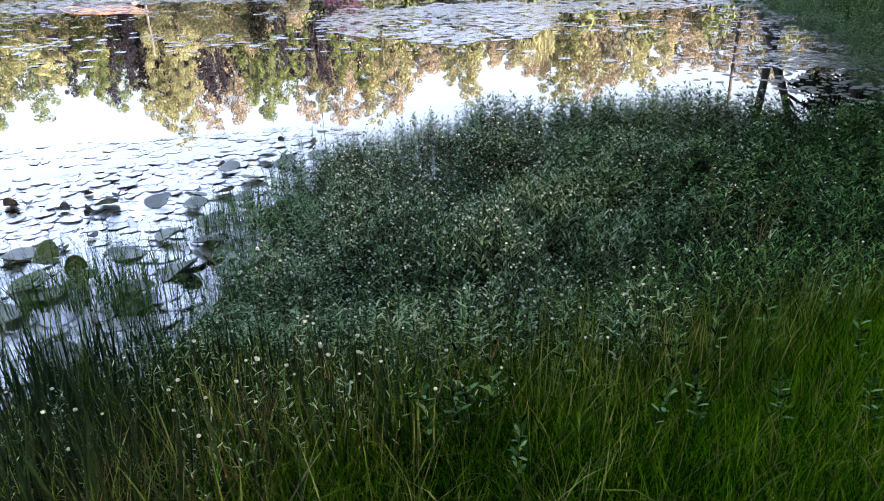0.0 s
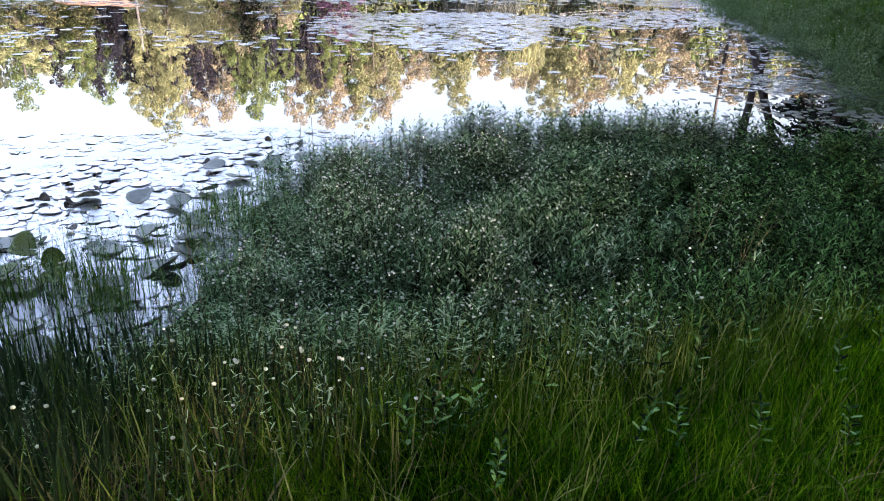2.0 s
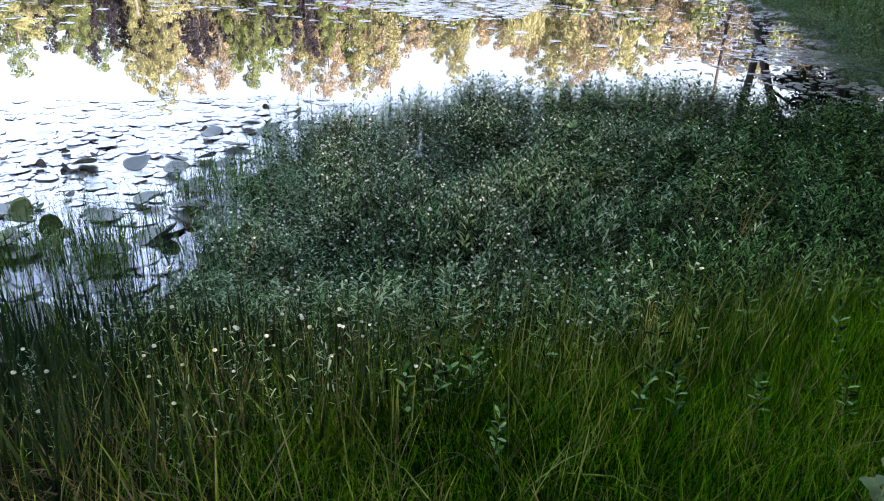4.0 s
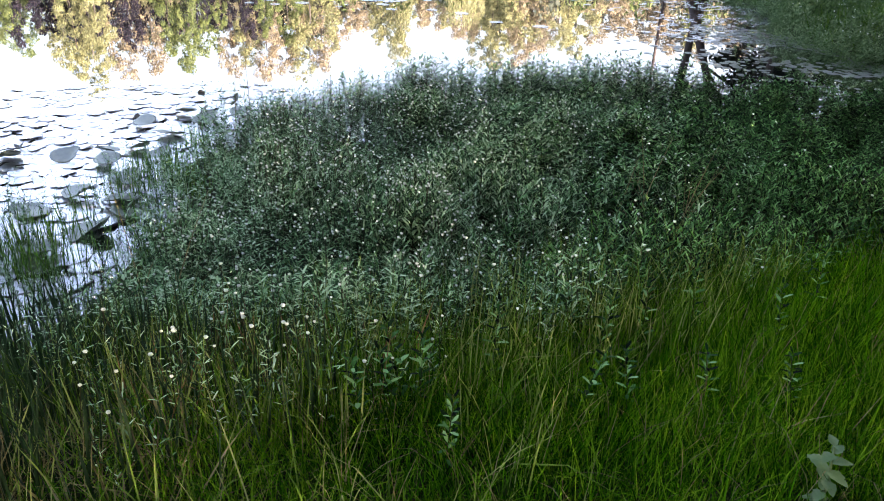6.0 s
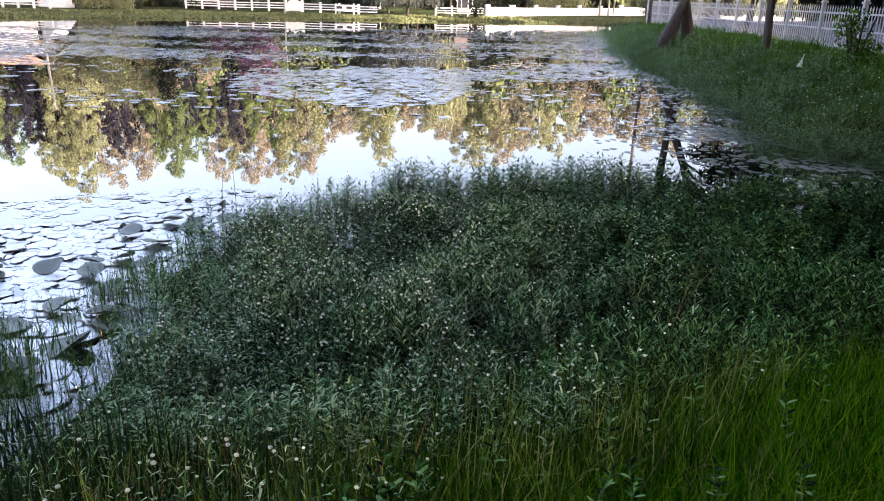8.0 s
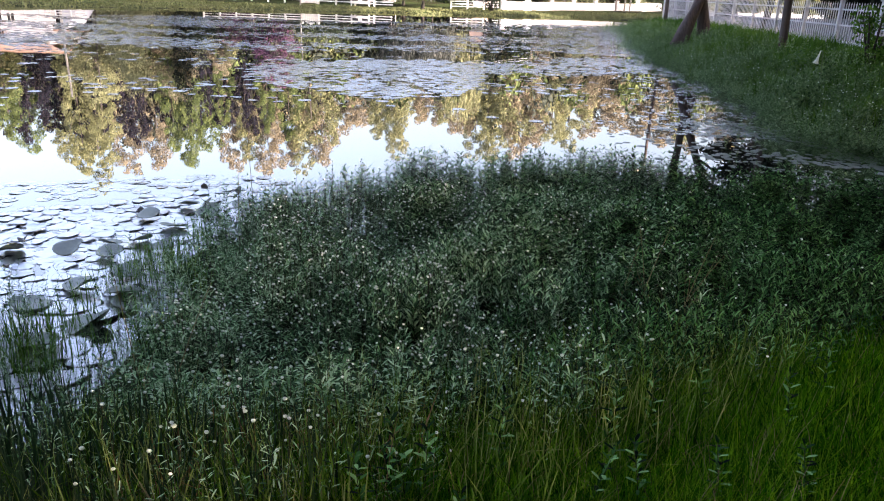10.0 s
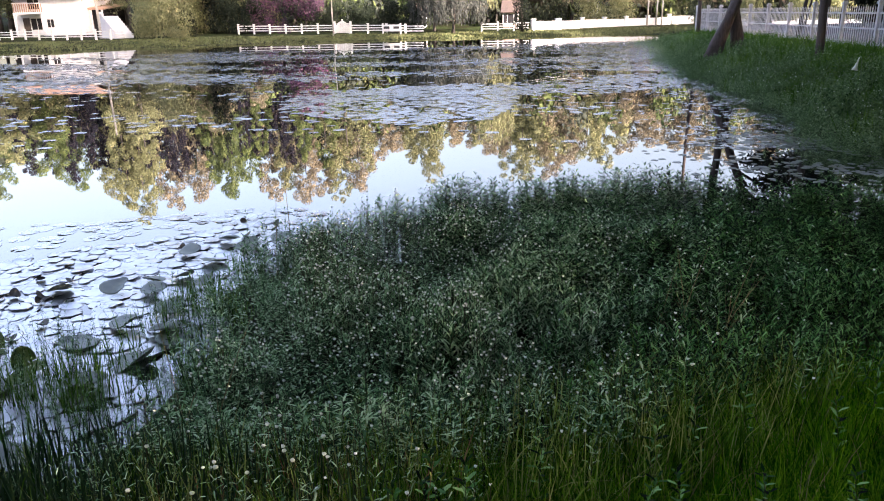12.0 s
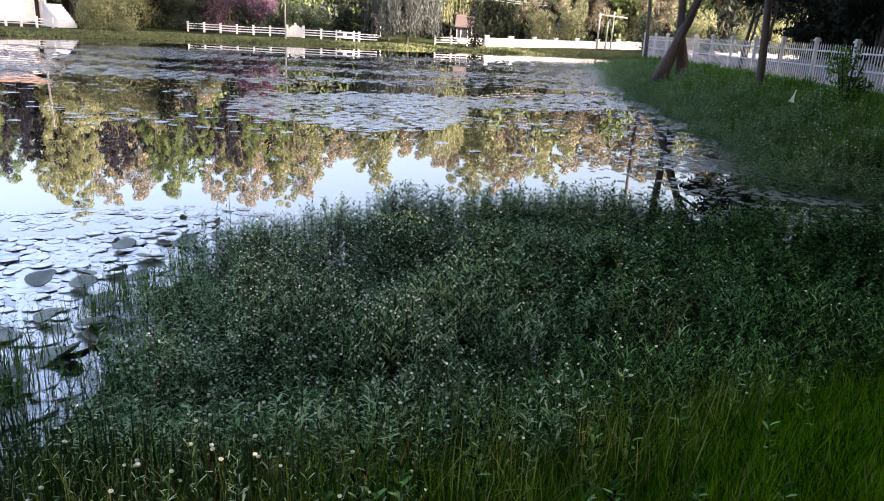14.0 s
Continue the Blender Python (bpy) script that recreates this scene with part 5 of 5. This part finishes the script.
stuff("dark_rushes", v, f, M_REED, "dark upright rushes at the edge of the water", "rushes")
p = scatter(rng, np.array([(-3.2, 2.4), (-3.1, 3.2), (-2.5, 3.9), (-2.4, 4.9), (-2.2, 5.6), (-1.2, 6.2), (-0.9, 5.5), (-1.7, 4.6), (-1.5, 3.4), (-1.8, 2.6)]), 1150)
p = p[rng.random(len(p)) < (0.12 + 0.88 * (wobble(p[:, 0], p[:, 1], 2.6, 9.0) > 0.1)) * np.clip((p[:, 1] - 1.9) / 1.2, 0.3, 1)]
v, f = blades(rng, p, (0.10 + 0.22 * rng.random(len(p))) * np.clip(1.4 - (p[:, 1] - 2.4) * 0.2, 0.7, 1.4), 0.006, 0.2, 0.2, 3, base=np.full(len(p), -0.03))
stuff("water_grass", v, f, M_BANK_GRASS, "thin green grass standing in shallow water", "grass")
p = scatter(rng, np.array([(-1.2, 1.8), (-0.2, 2.0), (-0.1, 2.5), (-1.0, 2.6)]), 90)
v, f = blades(rng, p, 0.25 + 0.2 * rng.random(len(p)), 0.006, 0.2, 0.2)
stuff("rusty_stems", v, f, M_RUST, "rust-brown withered stems among the weeds", "grass")
p = scatter(rng, np.array([(-1.6, 1.3), (-0.8, 1.3), (-0.7, 1.8), (-1.5, 1.9)]), 420)
v, f = blades(rng, p, 0.16 + 0.2 * rng.random(len(p)), 0.007, 1.0, 0.5)
stuff("dead_thatch", v, f, M_STRAW, "grey matted dead grass on bare mud", "grass")


def straw_stalk(x, y, tip, r=0.0034):
    ob = thing("straw_stalk", pose(x, y, float(ground_height(x, y)) - 0.02), "long dry tan stalk leaning out of the weeds", "stalk", "dry stalks")
    k = np.linspace(0, 1, 7)
    v, f = tube(np.stack([tip[0] * k ** 1.4, tip[1] * k ** 1.4, tip[2] * 1.2 * k], 1), r * (1.2 - 0.8 * k), 5)
    array_part("stem", v, f, M_STRAW, ob, smooth=True)
    v, f = blades(np.random.default_rng(int(x * 100 + 500)), np.array([(tip[0] * 0.3, tip[1] * 0.3)] * 4), np.array([0.3, 0.25, 0.35, 0.2]), 0.005, 0.6, 0.7, base=np.full(4, tip[2] * 0.35))
    array_part("dry_leaf", v, f, M_STRAW, ob)


for x, y, tip in ((1.02, 4.15, (0.18, 0.1, 0.56)), (1.22, 4.0, (0.25, 0.25, 0.52)), (0.95, 4.3, (0.05, -0.15, 0.48)), (1.3, 4.25, (0.2, -0.1, 0.44)), (1.15, 4.4, (-0.1, 0.0, 0.52)),
                  (-1.35, 2.75, (-0.18, 0.2, 0.6)), (-1.30, 2.75, (0.16, 0.3, 0.55)), (-1.6, 5.3, (-0.05, 0.1, 0.75)), (-1.72, 5.25, (0.03, 0.05, 0.6))):
    straw_stalk(x, y, tip)


def weed_sprig(x, y, h, seed):
    ob = thing("weed_sprig", pose(x, y, float(ground_height(x, y)) - 0.02), "silvery green leafy weed sprig standing in grass", "plant", "weed sprigs in the grass")
    r = np.random.default_rng(seed)
    (sv, sf), (lv, lf) = sprig_template(r, 12, 0.5, 0.058)
    array_part("stem", sv * (1, 1, h * 2), sf, M_STEM, ob)
    array_part("leaves", lv * (1, 1, h * 2), lf, M_WEED_SHADED, ob)


for n, (x, y, h) in enumerate(((0.62, 2.17, 0.36), (-0.17, 2.08, 0.42), (-0.02, 1.77, 0.38), (0.13, 2.28, 0.42), (0.42, 2.1, 0.34), (0.75, 2.6, 0.42), (1.0, 2.75, 0.4), (0.9, 2.2, 0.3),
                               (1.3, 2.6, 0.36), (1.55, 2.9, 0.4), (0.55, 2.5, 0.4), (-0.3, 1.95, 0.4), (1.2, 2.2, 0.3), (-0.12, 2.12, 0.4), (-0.2, 2.02, 0.36))):
    weed_sprig(x, y, h, 40 + n)


def broad_leaf(length, width, seed):
    """A toothed, folded, pointed leaf that lies along x."""
    r = np.random.default_rng(seed)
    n = 9
    k = np.linspace(0, 1, n)
    half = width * np.sin(np.pi * k ** 0.75) ** 0.9 * (1 + 0.08 * np.where(np.arange(n) % 2, 1, -1))
    droop = -0.25 * length * k ** 2
    mid = np.stack([k * length, 0 * k, droop], 1)
    l = np.stack([k * length, half, droop + 0.25 * half], 1)
    q = np.stack([k * length, -half, droop + 0.25 * half], 1)
    v = np.concatenate([mid, l, q])
    f = []
    for j in range(n - 1):
        f += [(j, j + 1, n + j + 1), (j, n + j + 1, n + j), (j, 2 * n + j + 1, j + 1), (j, 2 * n + j, 2 * n + j + 1)]
    return v, np.array(f)


def broad_plant(x, y, z_top):
    g = float(ground_height(x, y)) - 0.02
    ob = thing("broadleaf_plant", pose(x, y, g), "young plant with broad pale green pointed leaves", "plant")
    h = z_top - g
    v, f = tube([(0, 0, 0), (0.01, 0.01, h * 0.5), (0.0, 0.02, h)], [0.006, 0.005, 0.003], 6)
    array_part("stem", v, f, M_BROAD, ob, smooth=True)
    r = np.random.default_rng(8)
    n = 0
    for fr, length in ((0.35, 0.055), (0.48, 0.062), (0.60, 0.068), (0.71, 0.066), (0.81, 0.062), (0.91, 0.054), (1.0, 0.042)):
        for side in (0, 180):
            v, f = broad_leaf(length * r.uniform(0.85, 1.15), length * 0.31 * r.uniform(0.85, 1.15), n)
            o = array_part("leaf", v, f, M_BROAD, ob, smooth=True)
            o.matrix_basis = pose(0.0, 0.02 * fr, h * fr, r.uniform(-14, 14), r.uniform(-28, -2) - 12 * (fr > 0.95), side + 45 * n + r.uniform(-12, 12))
        n += 1


broad_plant(1.06, 1.66, 0.61)

# ---- lily pads ----


def pad_shape(rng, cup, fold=0.0, notch=0.05, sides=18):
    """A round floating leaf with a notch, wavy, curled at its rim or folded along its middle. Radius 1, with a little thickness."""
    a = np.linspace(notch, 2 * math.pi - notch, sides)
    ph = rng.random(3) * 6.28
    rows = [np.zeros((1, 3))]
    for rad in (0.5, 0.82, 1.0):
        wob = (1 + 0.07 * np.sin(3 * a + ph[0]) + 0.12 * np.sin(2 * a + ph[1])) * (1 - 0.25 * np.exp(-(np.minimum(a, 2 * math.pi - a) / 0.35) ** 2))
        curl = cup * rad ** 4 * np.maximum(0, np.sin(a + ph[1])) ** 1.5 + 0.022 * rad * rad * np.sin(5 * a + ph[2]) + fold * rad * np.abs(np.sin(a))
        rows.append(np.stack([rad * wob * np.cos(a), rad * wob * np.sin(a), curl], 1))
    v = np.concatenate(rows)
    f = [(0, 1 + k, 2 + k) for k in range(sides - 1)]
    for q in (0, 1):
        o, u = 1 + q * sides, 1 + (q + 1) * sides
        for k in range(sides - 1):
            f += [(o + k, u + k, u + k + 1), (o + k, u + k + 1, o + k + 1)]
    under = v - np.array([0, 0, 0.03])
    n, o = len(v), 1 + 2 * sides
    f = np.array(f)
    rim = []
    for k in range(sides - 1):
        rim += [(o + k, o + k + n, o + k + 1), (o + k + 1, o + k + n, o + k + 1 + n)]
    return np.concatenate([v, under]), np.concatenate([f, f[:, ::-1] + n, np.array(rim)])


def put_pad(mesh, x, y, z, tilt, cross, turn, r, label):
    ob = new("lily_pad", mesh)
    ob.matrix_basis = pose(x, y, z, tilt, cross, turn) @ Matrix.Scale(r, 4)
    tagged(ob, label, "lily pad", "lily pads by the bank")


rng = np.random.default_rng(21)
FLAT = [tri_mesh("lily_pad", *pad_shape(rng, c), M_PAD_NEAR, True) for c in (0.0, 0.03, 0.06, 0.1)]
RAISED = [tri_mesh("lily_pad", *pad_shape(rng, c, q), M_PAD_DULL, True) for c, q in ((0.25, 0.0), (0.4, 0.12), (0.1, 0.3), (0.5, 0.0))]
OLD = [tri_mesh("lily_pad", *pad_shape(rng, c, q), M_PAD_OLD, True) for c, q in ((0.9, 0.2), (0.5, 0.7))]
FRESH = [tri_mesh("lily_pad", *pad_shape(rng, c, q), M_PAD_FRESH, True) for c, q in ((0.3, 0.25), (0.2, 0.55))]
bed = np.array([(-5.4, 2.6), (-5.6, 5.2), (-4.2, 5.9), (-3.2, 6.5), (-2.4, 7.2), (-1.9, 6.6), (-1.95, 5.4), (-1.9, 4.6), (-1.9, 3.4), (-2.2, 2.7)])
taken = []
for x, y in scatter(rng, bed, 900):
    near = y < 4.35
    r = rng.uniform(0.09, 0.145) if near else rng.uniform(0.06, 0.09)
    if len(taken) < 330 and all((x - a) ** 2 + (y - b) ** 2 > (0.5 * (r + c)) ** 2 for a, b, c in taken):
        taken.append((x, y, r))
        luck = rng.random()
        if near and luck < 0.3:
            put_pad(RAISED[rng.integers(4)], x, y, rng.uniform(0.015, 0.045), rng.normal() * 6, rng.normal() * 6, rng.uniform(0, 360), r, "grey-green lily pad with a curled rim, half raised")
        elif luck < 0.035:
            put_pad(OLD[rng.integers(2)], x, y, 0.012, rng.normal() * 6, rng.normal() * 6, rng.uniform(0, 360), r * 0.6, "shrivelled brown old lily pad curling up")
        else:
            put_pad(FLAT[rng.integers(4)], x, y, rng.uniform(0.004, 0.014), rng.normal() * 1.6, rng.normal() * 1.6, rng.uniform(0, 360), r, "flat glossy lily pad floating on the pond")
# Large pads pushed up out of the water beside the weeds.
for x, y, r, up, turn in ((-2.97, 5.13, 0.12, 20, 10), (-2.72, 5.26, 0.11, -16, -20), (-2.52, 5.38, 0.10, -10, 25), (-2.62, 5.05, 0.12, 12, -15), (-2.3, 5.25, 0.10, 9, 30), (-3.35, 5.05, 0.12, -12, 15),
                          (-2.72, 5.98, 0.12, 15, -25), (-2.42, 5.75, 0.13, -16, -30), (-2.25, 6.15, 0.12, 20, 15), (-2.5, 6.35, 0.11, -12, 0), (-2.05, 6.45, 0.11, 14, -20), (-2.35, 4.75, 0.13, 10, 40),
                          (-2.2, 4.35, 0.13, -9, 10), (-2.55, 4.45, 0.12, 13, -35)):
    put_pad(RAISED[rng.integers(4)], x, y, 0.04, up, 0, turn, 0.85 * r, "large lily pad tipped up out of the water")
for x, y, r, up, turn in ((-4.15, 5.0, 0.10, -14, 10), (-3.12, 4.45, 0.07, 18, -30), (-3.4, 4.85, 0.06, 30, 90), (-3.2, 4.2, 0.06, 20, 130)):
    put_pad(OLD[rng.integers(2)], x, y, 0.02, up, 0, turn, r * 0.65, "shrivelled brown old lily pad curling up")
for x, y, r, up, turn in ((-3.15, 3.98, 0.10, 30, 5), (-2.82, 3.80, 0.09, 48, 60), (-3.05, 3.62, 0.10, 12, -40), (-2.72, 3.62, 0.08, 14, 20)):
    put_pad(FRESH[rng.integers(2)], x, y, 0.06, up, 0, turn, r, "fresh yellow-green lily pad raised above the water")


def pad_field(rng, poly, per_m2, small, large, chance, slant=0.02):
    p = scatter(rng, poly, per_m2)
    p = p[shore_distance(p[:, 0], p[:, 1]) < 0.05]
    p = p[rng.random(len(p)) < chance(p[:, 0], p[:, 1])]
    r = small + (large - small) * rng.random(len(p))
    sides = 9
    a = np.linspace(0.2, 6.08, sides)[None] + rng.random((len(p), 1)) * 6.28
    tilt = rng.normal(size=(len(p), 2)) * slant
    x, y = r[:, None] * np.cos(a), r[:, None] * np.sin(a)
    z = 0.002 + 0.002 * rng.random((len(p), 1)) + x * tilt[:, :1] + y * tilt[:, 1:] + 0.008 * np.sin(3 * a) * r[:, None]
    ringv = np.stack([x + p[:, :1], y + p[:, 1:], np.maximum(z, 0.002)], -1)
    mid = np.stack([p[:, 0], p[:, 1], np.full(len(p), 0.003)], -1)[:, None]
    v = np.concatenate([mid, ringv], 1).reshape(-1, 3)
    tri = np.array([(0, k, k + 1) for k in range(1, sides)])
    return v, (tri[None] + (np.arange(len(p)) * (sides + 1))[:, None, None]).reshape(-1, 3)


def streaks(x, y):
    return np.clip(0.5 + 1.1 * wobble(x * 0.35, y, 0.55, 3.0) + 0.35 * wobble(x, y * 2, 0.4, 8.0), 0.03, 0.95)


near_bed = np.array([(-5.2, 3.0), (-5.6, 5.0), (-4.2, 5.7), (-3.2, 6.3), (-2.4, 6.7), (-1.9, 6.2), (-2.2, 5.4), (-2.1, 4.6), (-2.2, 3.6), (-2.6, 2.9)])
mid_bed = np.array([(-5.2, 17.5), (-4.6, 15.2), (-3.2, 14.2), (-1.6, 13.3), (-0.3, 14.0), (0.2, 15.6), (0.4, 19), (-2.5, 20.5)])
fields = [pad_field(rng, mid_bed, 60, 0.06, 0.12, lambda x, y: 0.8 + 0 * x),
          pad_field(rng, np.array([(-26, 20), (-6, 19), (1.5, 17), (4.8, 20), (7, 36), (9, 44), (-2, 42), (-14, 39), (-26, 32)]), 26, 0.08, 0.15, streaks),
          pad_field(rng, np.array([(-14, 12), (-9, 11), (1, 11.5), (2.4, 16), (2, 22), (-8, 20), (-16, 21)]), 14, 0.06, 0.13, lambda x, y: 0.45 * streaks(x, y)),
          pad_field(rng, np.array([(-9, 3), (-8.5, 6.0), (-5, 6.8), (-2.6, 7.6), (-1.0, 7.4), (-1.6, 6.4), (-2.6, 7), (-5.5, 5.4), (-5.2, 2)]), 120, 0.05, 0.10, lambda x, y: 0.25 + 0.5 * streaks(x * 2, y), 0.03)]
v, f = pad_field(rng, near_bed, 190, 0.045, 0.085, lambda x, y: 0.9 + 0 * x, 0.03)
stuff("small_lily_pads", v, f, M_PAD_NEAR, "small glossy lily pads crowded by the bank", "lily pads", True)
# Near the bank the pads take the dulled copy that stands for shade.
v, f = pad_field(rng, np.array([(2.2, 8.0), (2.0, 10), (2.0, 13), (2.2, 20), (3.6, 30), (6, 40), (8, 44), (7, 36), (5.3, 22), (5.5, 18), (5.4, 14), (5.0, 11), (6.4, 8.5), (5.8, 7.2), (2.4, 7.2)]), 190, 0.03, 0.062, lambda x, y: (y < 11.5 + 1.5 * wobble(x, y, 0.9, 4.0)) * np.clip(1.05 + shore_distance(x, y) * 0.42, 0.06, 0.9) * (0.25 + 0.75 * (wobble(x * 0.8, y * 1.5, 1.1, 2.0) > -0.25)))
stuff("shaded_lily_pads", v, f, M_PAD_SHADE, "small lily pads crowded along the bank, dulled for its shade", "lily pads", True)
fields.append(pad_field(rng, np.array([(2.2, 8.0), (2.0, 10), (2.0, 13), (2.2, 20), (3.6, 30), (6, 40), (8, 44), (7, 36), (5.3, 22), (5.5, 18), (5.4, 14), (5.0, 11), (6.4, 8.5), (5.8, 7.2), (2.4, 7.2)]), 95, 0.035, 0.075, lambda x, y: (y >= 10.5) * np.clip(1.05 + shore_distance(x, y) * 0.42, 0.06, 0.9) * (0.25 + 0.75 * (wobble(x * 0.8, y * 1.5, 1.1, 2.0) > -0.25))))
v, f = merge(fields)
stuff("floating_lily_pads", v, f, M_PAD, "rafts of flat lily pads shining on the pond", "lily pads", True)

# ---- the right-hand bank ----
bank = np.array([(5.0, 6.4), (6.6, 8.3), (4.85, 10.6), (5.4, 14), (5.5, 19), (5.6, 23), (6.6, 30), (7.8, 40), (9.5, 46), (10.6, 46), (10.6, 12), (9, 6.5), (7, 5)])
p = scatter(rng, bank, 340)
d = shore_distance(p[:, 0], p[:, 1])
p = p[rng.random(len(p)) < np.clip(0.35 + d * 0.3, 0.2, 1) * np.clip(26 / (p[:, 1] + 8), 0.35, 1)]
v, f = blades(rng, p, (0.18 + 0.16 * rng.random(len(p))) * (0.85 + 1.1 * np.maximum(0, wobble(p[:, 0], p[:, 1], 1.3, 2))), 0.017, 0.3, 0.45, 2)
stuff("bank_grass", v, f, M_BANK_GRASS, "deep green grass covering the shaded bank", "grass")
spots = scatter(rng, bank, 1.6)
spots = spots[spots[:, 1] < 40]
p = np.repeat(spots, 46, 0) + rng.normal(size=(len(spots) * 46, 2)) * 0.13
tall = np.repeat(0.24 + 0.26 * rng.random(len(spots)), 46)
v, f = blades(rng, p, tall * (0.6 + 0.5 * rng.random(len(p))), 0.015, 0.35, 0.5, 2)
stuff("bank_tussocks", v, f, M_BANK_GRASS, "tufts of longer grass on the shaded bank", "grass")
far_sprigs = [sprig_template(rng, 6, 0.5, 0.105, False, (0.13, 0.18)) for _ in range(10)]
p = scatter(rng, np.array([(6.2, 8.3), (5.0, 10), (4.7, 11.8), (5.2, 14), (5.3, 19), (5.4, 23), (6.5, 30), (7.4, 40), (8.6, 40), (8.8, 28), (8.8, 20), (8.6, 12), (8.2, 7.4)]), 170)
d = shore_distance(p[:, 0], p[:, 1])
p = p[rng.random(len(p)) < np.clip(1.25 - np.abs(d - 0.4) * 0.6, 0.06, 1) * (0.5 + 0.5 * (wobble(p[:, 0], p[:, 1], 2.2, 4) > -0.2)) * np.clip(22 / (p[:, 1] + 6), 0.35, 1)]
z0 = np.maximum(ground_height(p[:, 0], p[:, 1]), -0.05) - 0.02
h = (0.22 + 0.14 * rng.random(len(p))) * (0.8 + 1.3 * np.maximum(0, wobble(p[:, 0], p[:, 1], 1.5, 4)))
v, f = strew(rng, [t[1] for t in far_sprigs], p, z0, h)
k = rng.random(190) ** 1.4
edge = np.stack([np.interp(8 + 34 * k, [8, 9.5, 10.4, 11.7, 13.2, 15, 18.4, 23, 30, 42], [6.4, 5.75, 4.95, 4.85, 5.3, 5.45, 5.5, 5.55, 6.6, 8.0]), 8 + 34 * k], 1) + rng.normal(size=(190, 2)) * 0.16
edge[:, 0] += 0.22 * wobble(edge[:, 1] * 0.3, edge[:, 1], 2.0, 1.0)
q = np.repeat(edge, 26, 0) + rng.normal(size=(190 * 26, 2)) * np.repeat(0.10 + 0.014 * edge[:, 1], 26)[:, None] * (0.8, 1.0)
v2, f2 = strew(rng, [t[1] for t in far_sprigs], q, np.maximum(ground_height(q[:, 0], q[:, 1]), -0.03) - 0.02, 0.12 + 0.20 * rng.random(len(q)))
v, f = merge([(v, f), (v2, f2)])
stuff("bank_weeds", v, f, M_WEED_DARK, "low green weeds spreading from the bank over water", "weeds")
(hv, hf), (sv, sf) = flower_heads(rng, p, z0 + h, 520, 0.0095, np.exp(-((shore_distance(p[:, 0], p[:, 1]) - 0.6) / 1.1) ** 2) / (p[:, 1] - 3) + 0.003)
stuff("bank_flower_heads", hv, hf, M_PETAL, "tiny white flower heads among bank weeds", "flowers", True)
# Low floating weed between the near bed and the bank.
p = scatter(rng, np.array([(3.0, 6.6), (3.2, 9.0), (3.8, 11.5), (4.7, 12), (5.4, 9.8), (6.4, 8.4), (5.9, 7.0), (4.6, 6.4)]), 330)
p = p[rng.random(len(p)) < (0.15 + 0.85 * (wobble(p[:, 0], p[:, 1], 1.5, 5) > -0.1)) * np.clip((p[:, 0] - 3.6) / 1.4, 0.05, 1)]
v, f = strew(rng, [t[1] for t in far_sprigs], p, np.full(len(p), -0.05), 0.06 + 0.06 * rng.random(len(p)))
stuff("floating_weed", v, f, M_WEED_DARK, "low mat of green weed floating on the water", "weeds")

# Grass along the far shore.
p = scatter(rng, np.array([(-46, 33), (-35, 37.6), (-25, 42.2), (-20, 45), (-14, 47.2), (-9, 49.2), (-4.4, 51), (0, 50.8), (4, 52), (8.6, 53.6), (11, 51), (14, 56), (13, 61), (4, 58), (-6, 55), (-20, 52), (-28, 48.5), (-46, 44)]), 75)
p = p[shore_distance(p[:, 0], p[:, 1]) > 0]
v, f = blades(rng, p, 0.05 + 0.08 * rng.random(len(p)), 0.07, 0.5, 0.5, 2)
stuff("shore_grass", v, f, M_SHORE, "short olive-green grass on the far shore", "grass")


def trumpet_shrub(x, y):
    g = float(ground_height(x, y)) - 0.05
    ob = thing("trumpet_shrub", pose(x, y, g), "leafy green shrub growing against the white fence", "shrub")
    r = np.random.default_rng(31)
    pieces = []
    for k in range(7):
        a = k * 0.9
        pieces.append(tube([(0, 0, 0), (0.14 * math.cos(a), 0.14 * math.sin(a), 0.6), (0.3 * math.cos(a), 0.3 * math.sin(a), 1.2)], [0.03, 0.02, 0.008], 6))
    v, f = merge(pieces)
    array_part("stem", v, f, M_BARK_DARK, ob, smooth=True)
    blobs = [(0.26 * math.cos(k), 0.26 * math.sin(k), 0.4 + 0.19 * (k % 5), 0.24, 0.24, 0.2) for k in range(12)]
    v, f = blob_crown(r, blobs, 1000, 0.04)
    array_part("crown", v, f, M_BANK_GRASS, ob)


trumpet_shrub(8.1, 15.9)


def trumpet_flower(x, y, z):
    g = float(ground_height(x, y)) - 0.05
    ob = thing("trumpet_flower", pose(x, y, g), "single white hanging trumpet flower on a thin stem", "flower")
    t = z - g
    v, f = tube([(0.1, 0, 0), (0.08, 0, t * 0.7), (0.04, 0, t + 0.16), (0.0, 0, t + 0.17)], [0.012, 0.01, 0.006, 0.004], 6)
    array_part("stem", v, f, M_BROAD, ob, smooth=True)
    k = np.linspace(0, 1, 7)
    v, f = tube(np.stack([-0.05 * k, 0 * k, t + 0.17 - 0.22 * k], 1), np.array([0.008, 0.011, 0.014, 0.019, 0.025, 0.036, 0.052]), 10)
    array_part("bloom", v, f, M_PETAL, ob, smooth=True)


trumpet_flower(6.12, 13.75, 0.9)
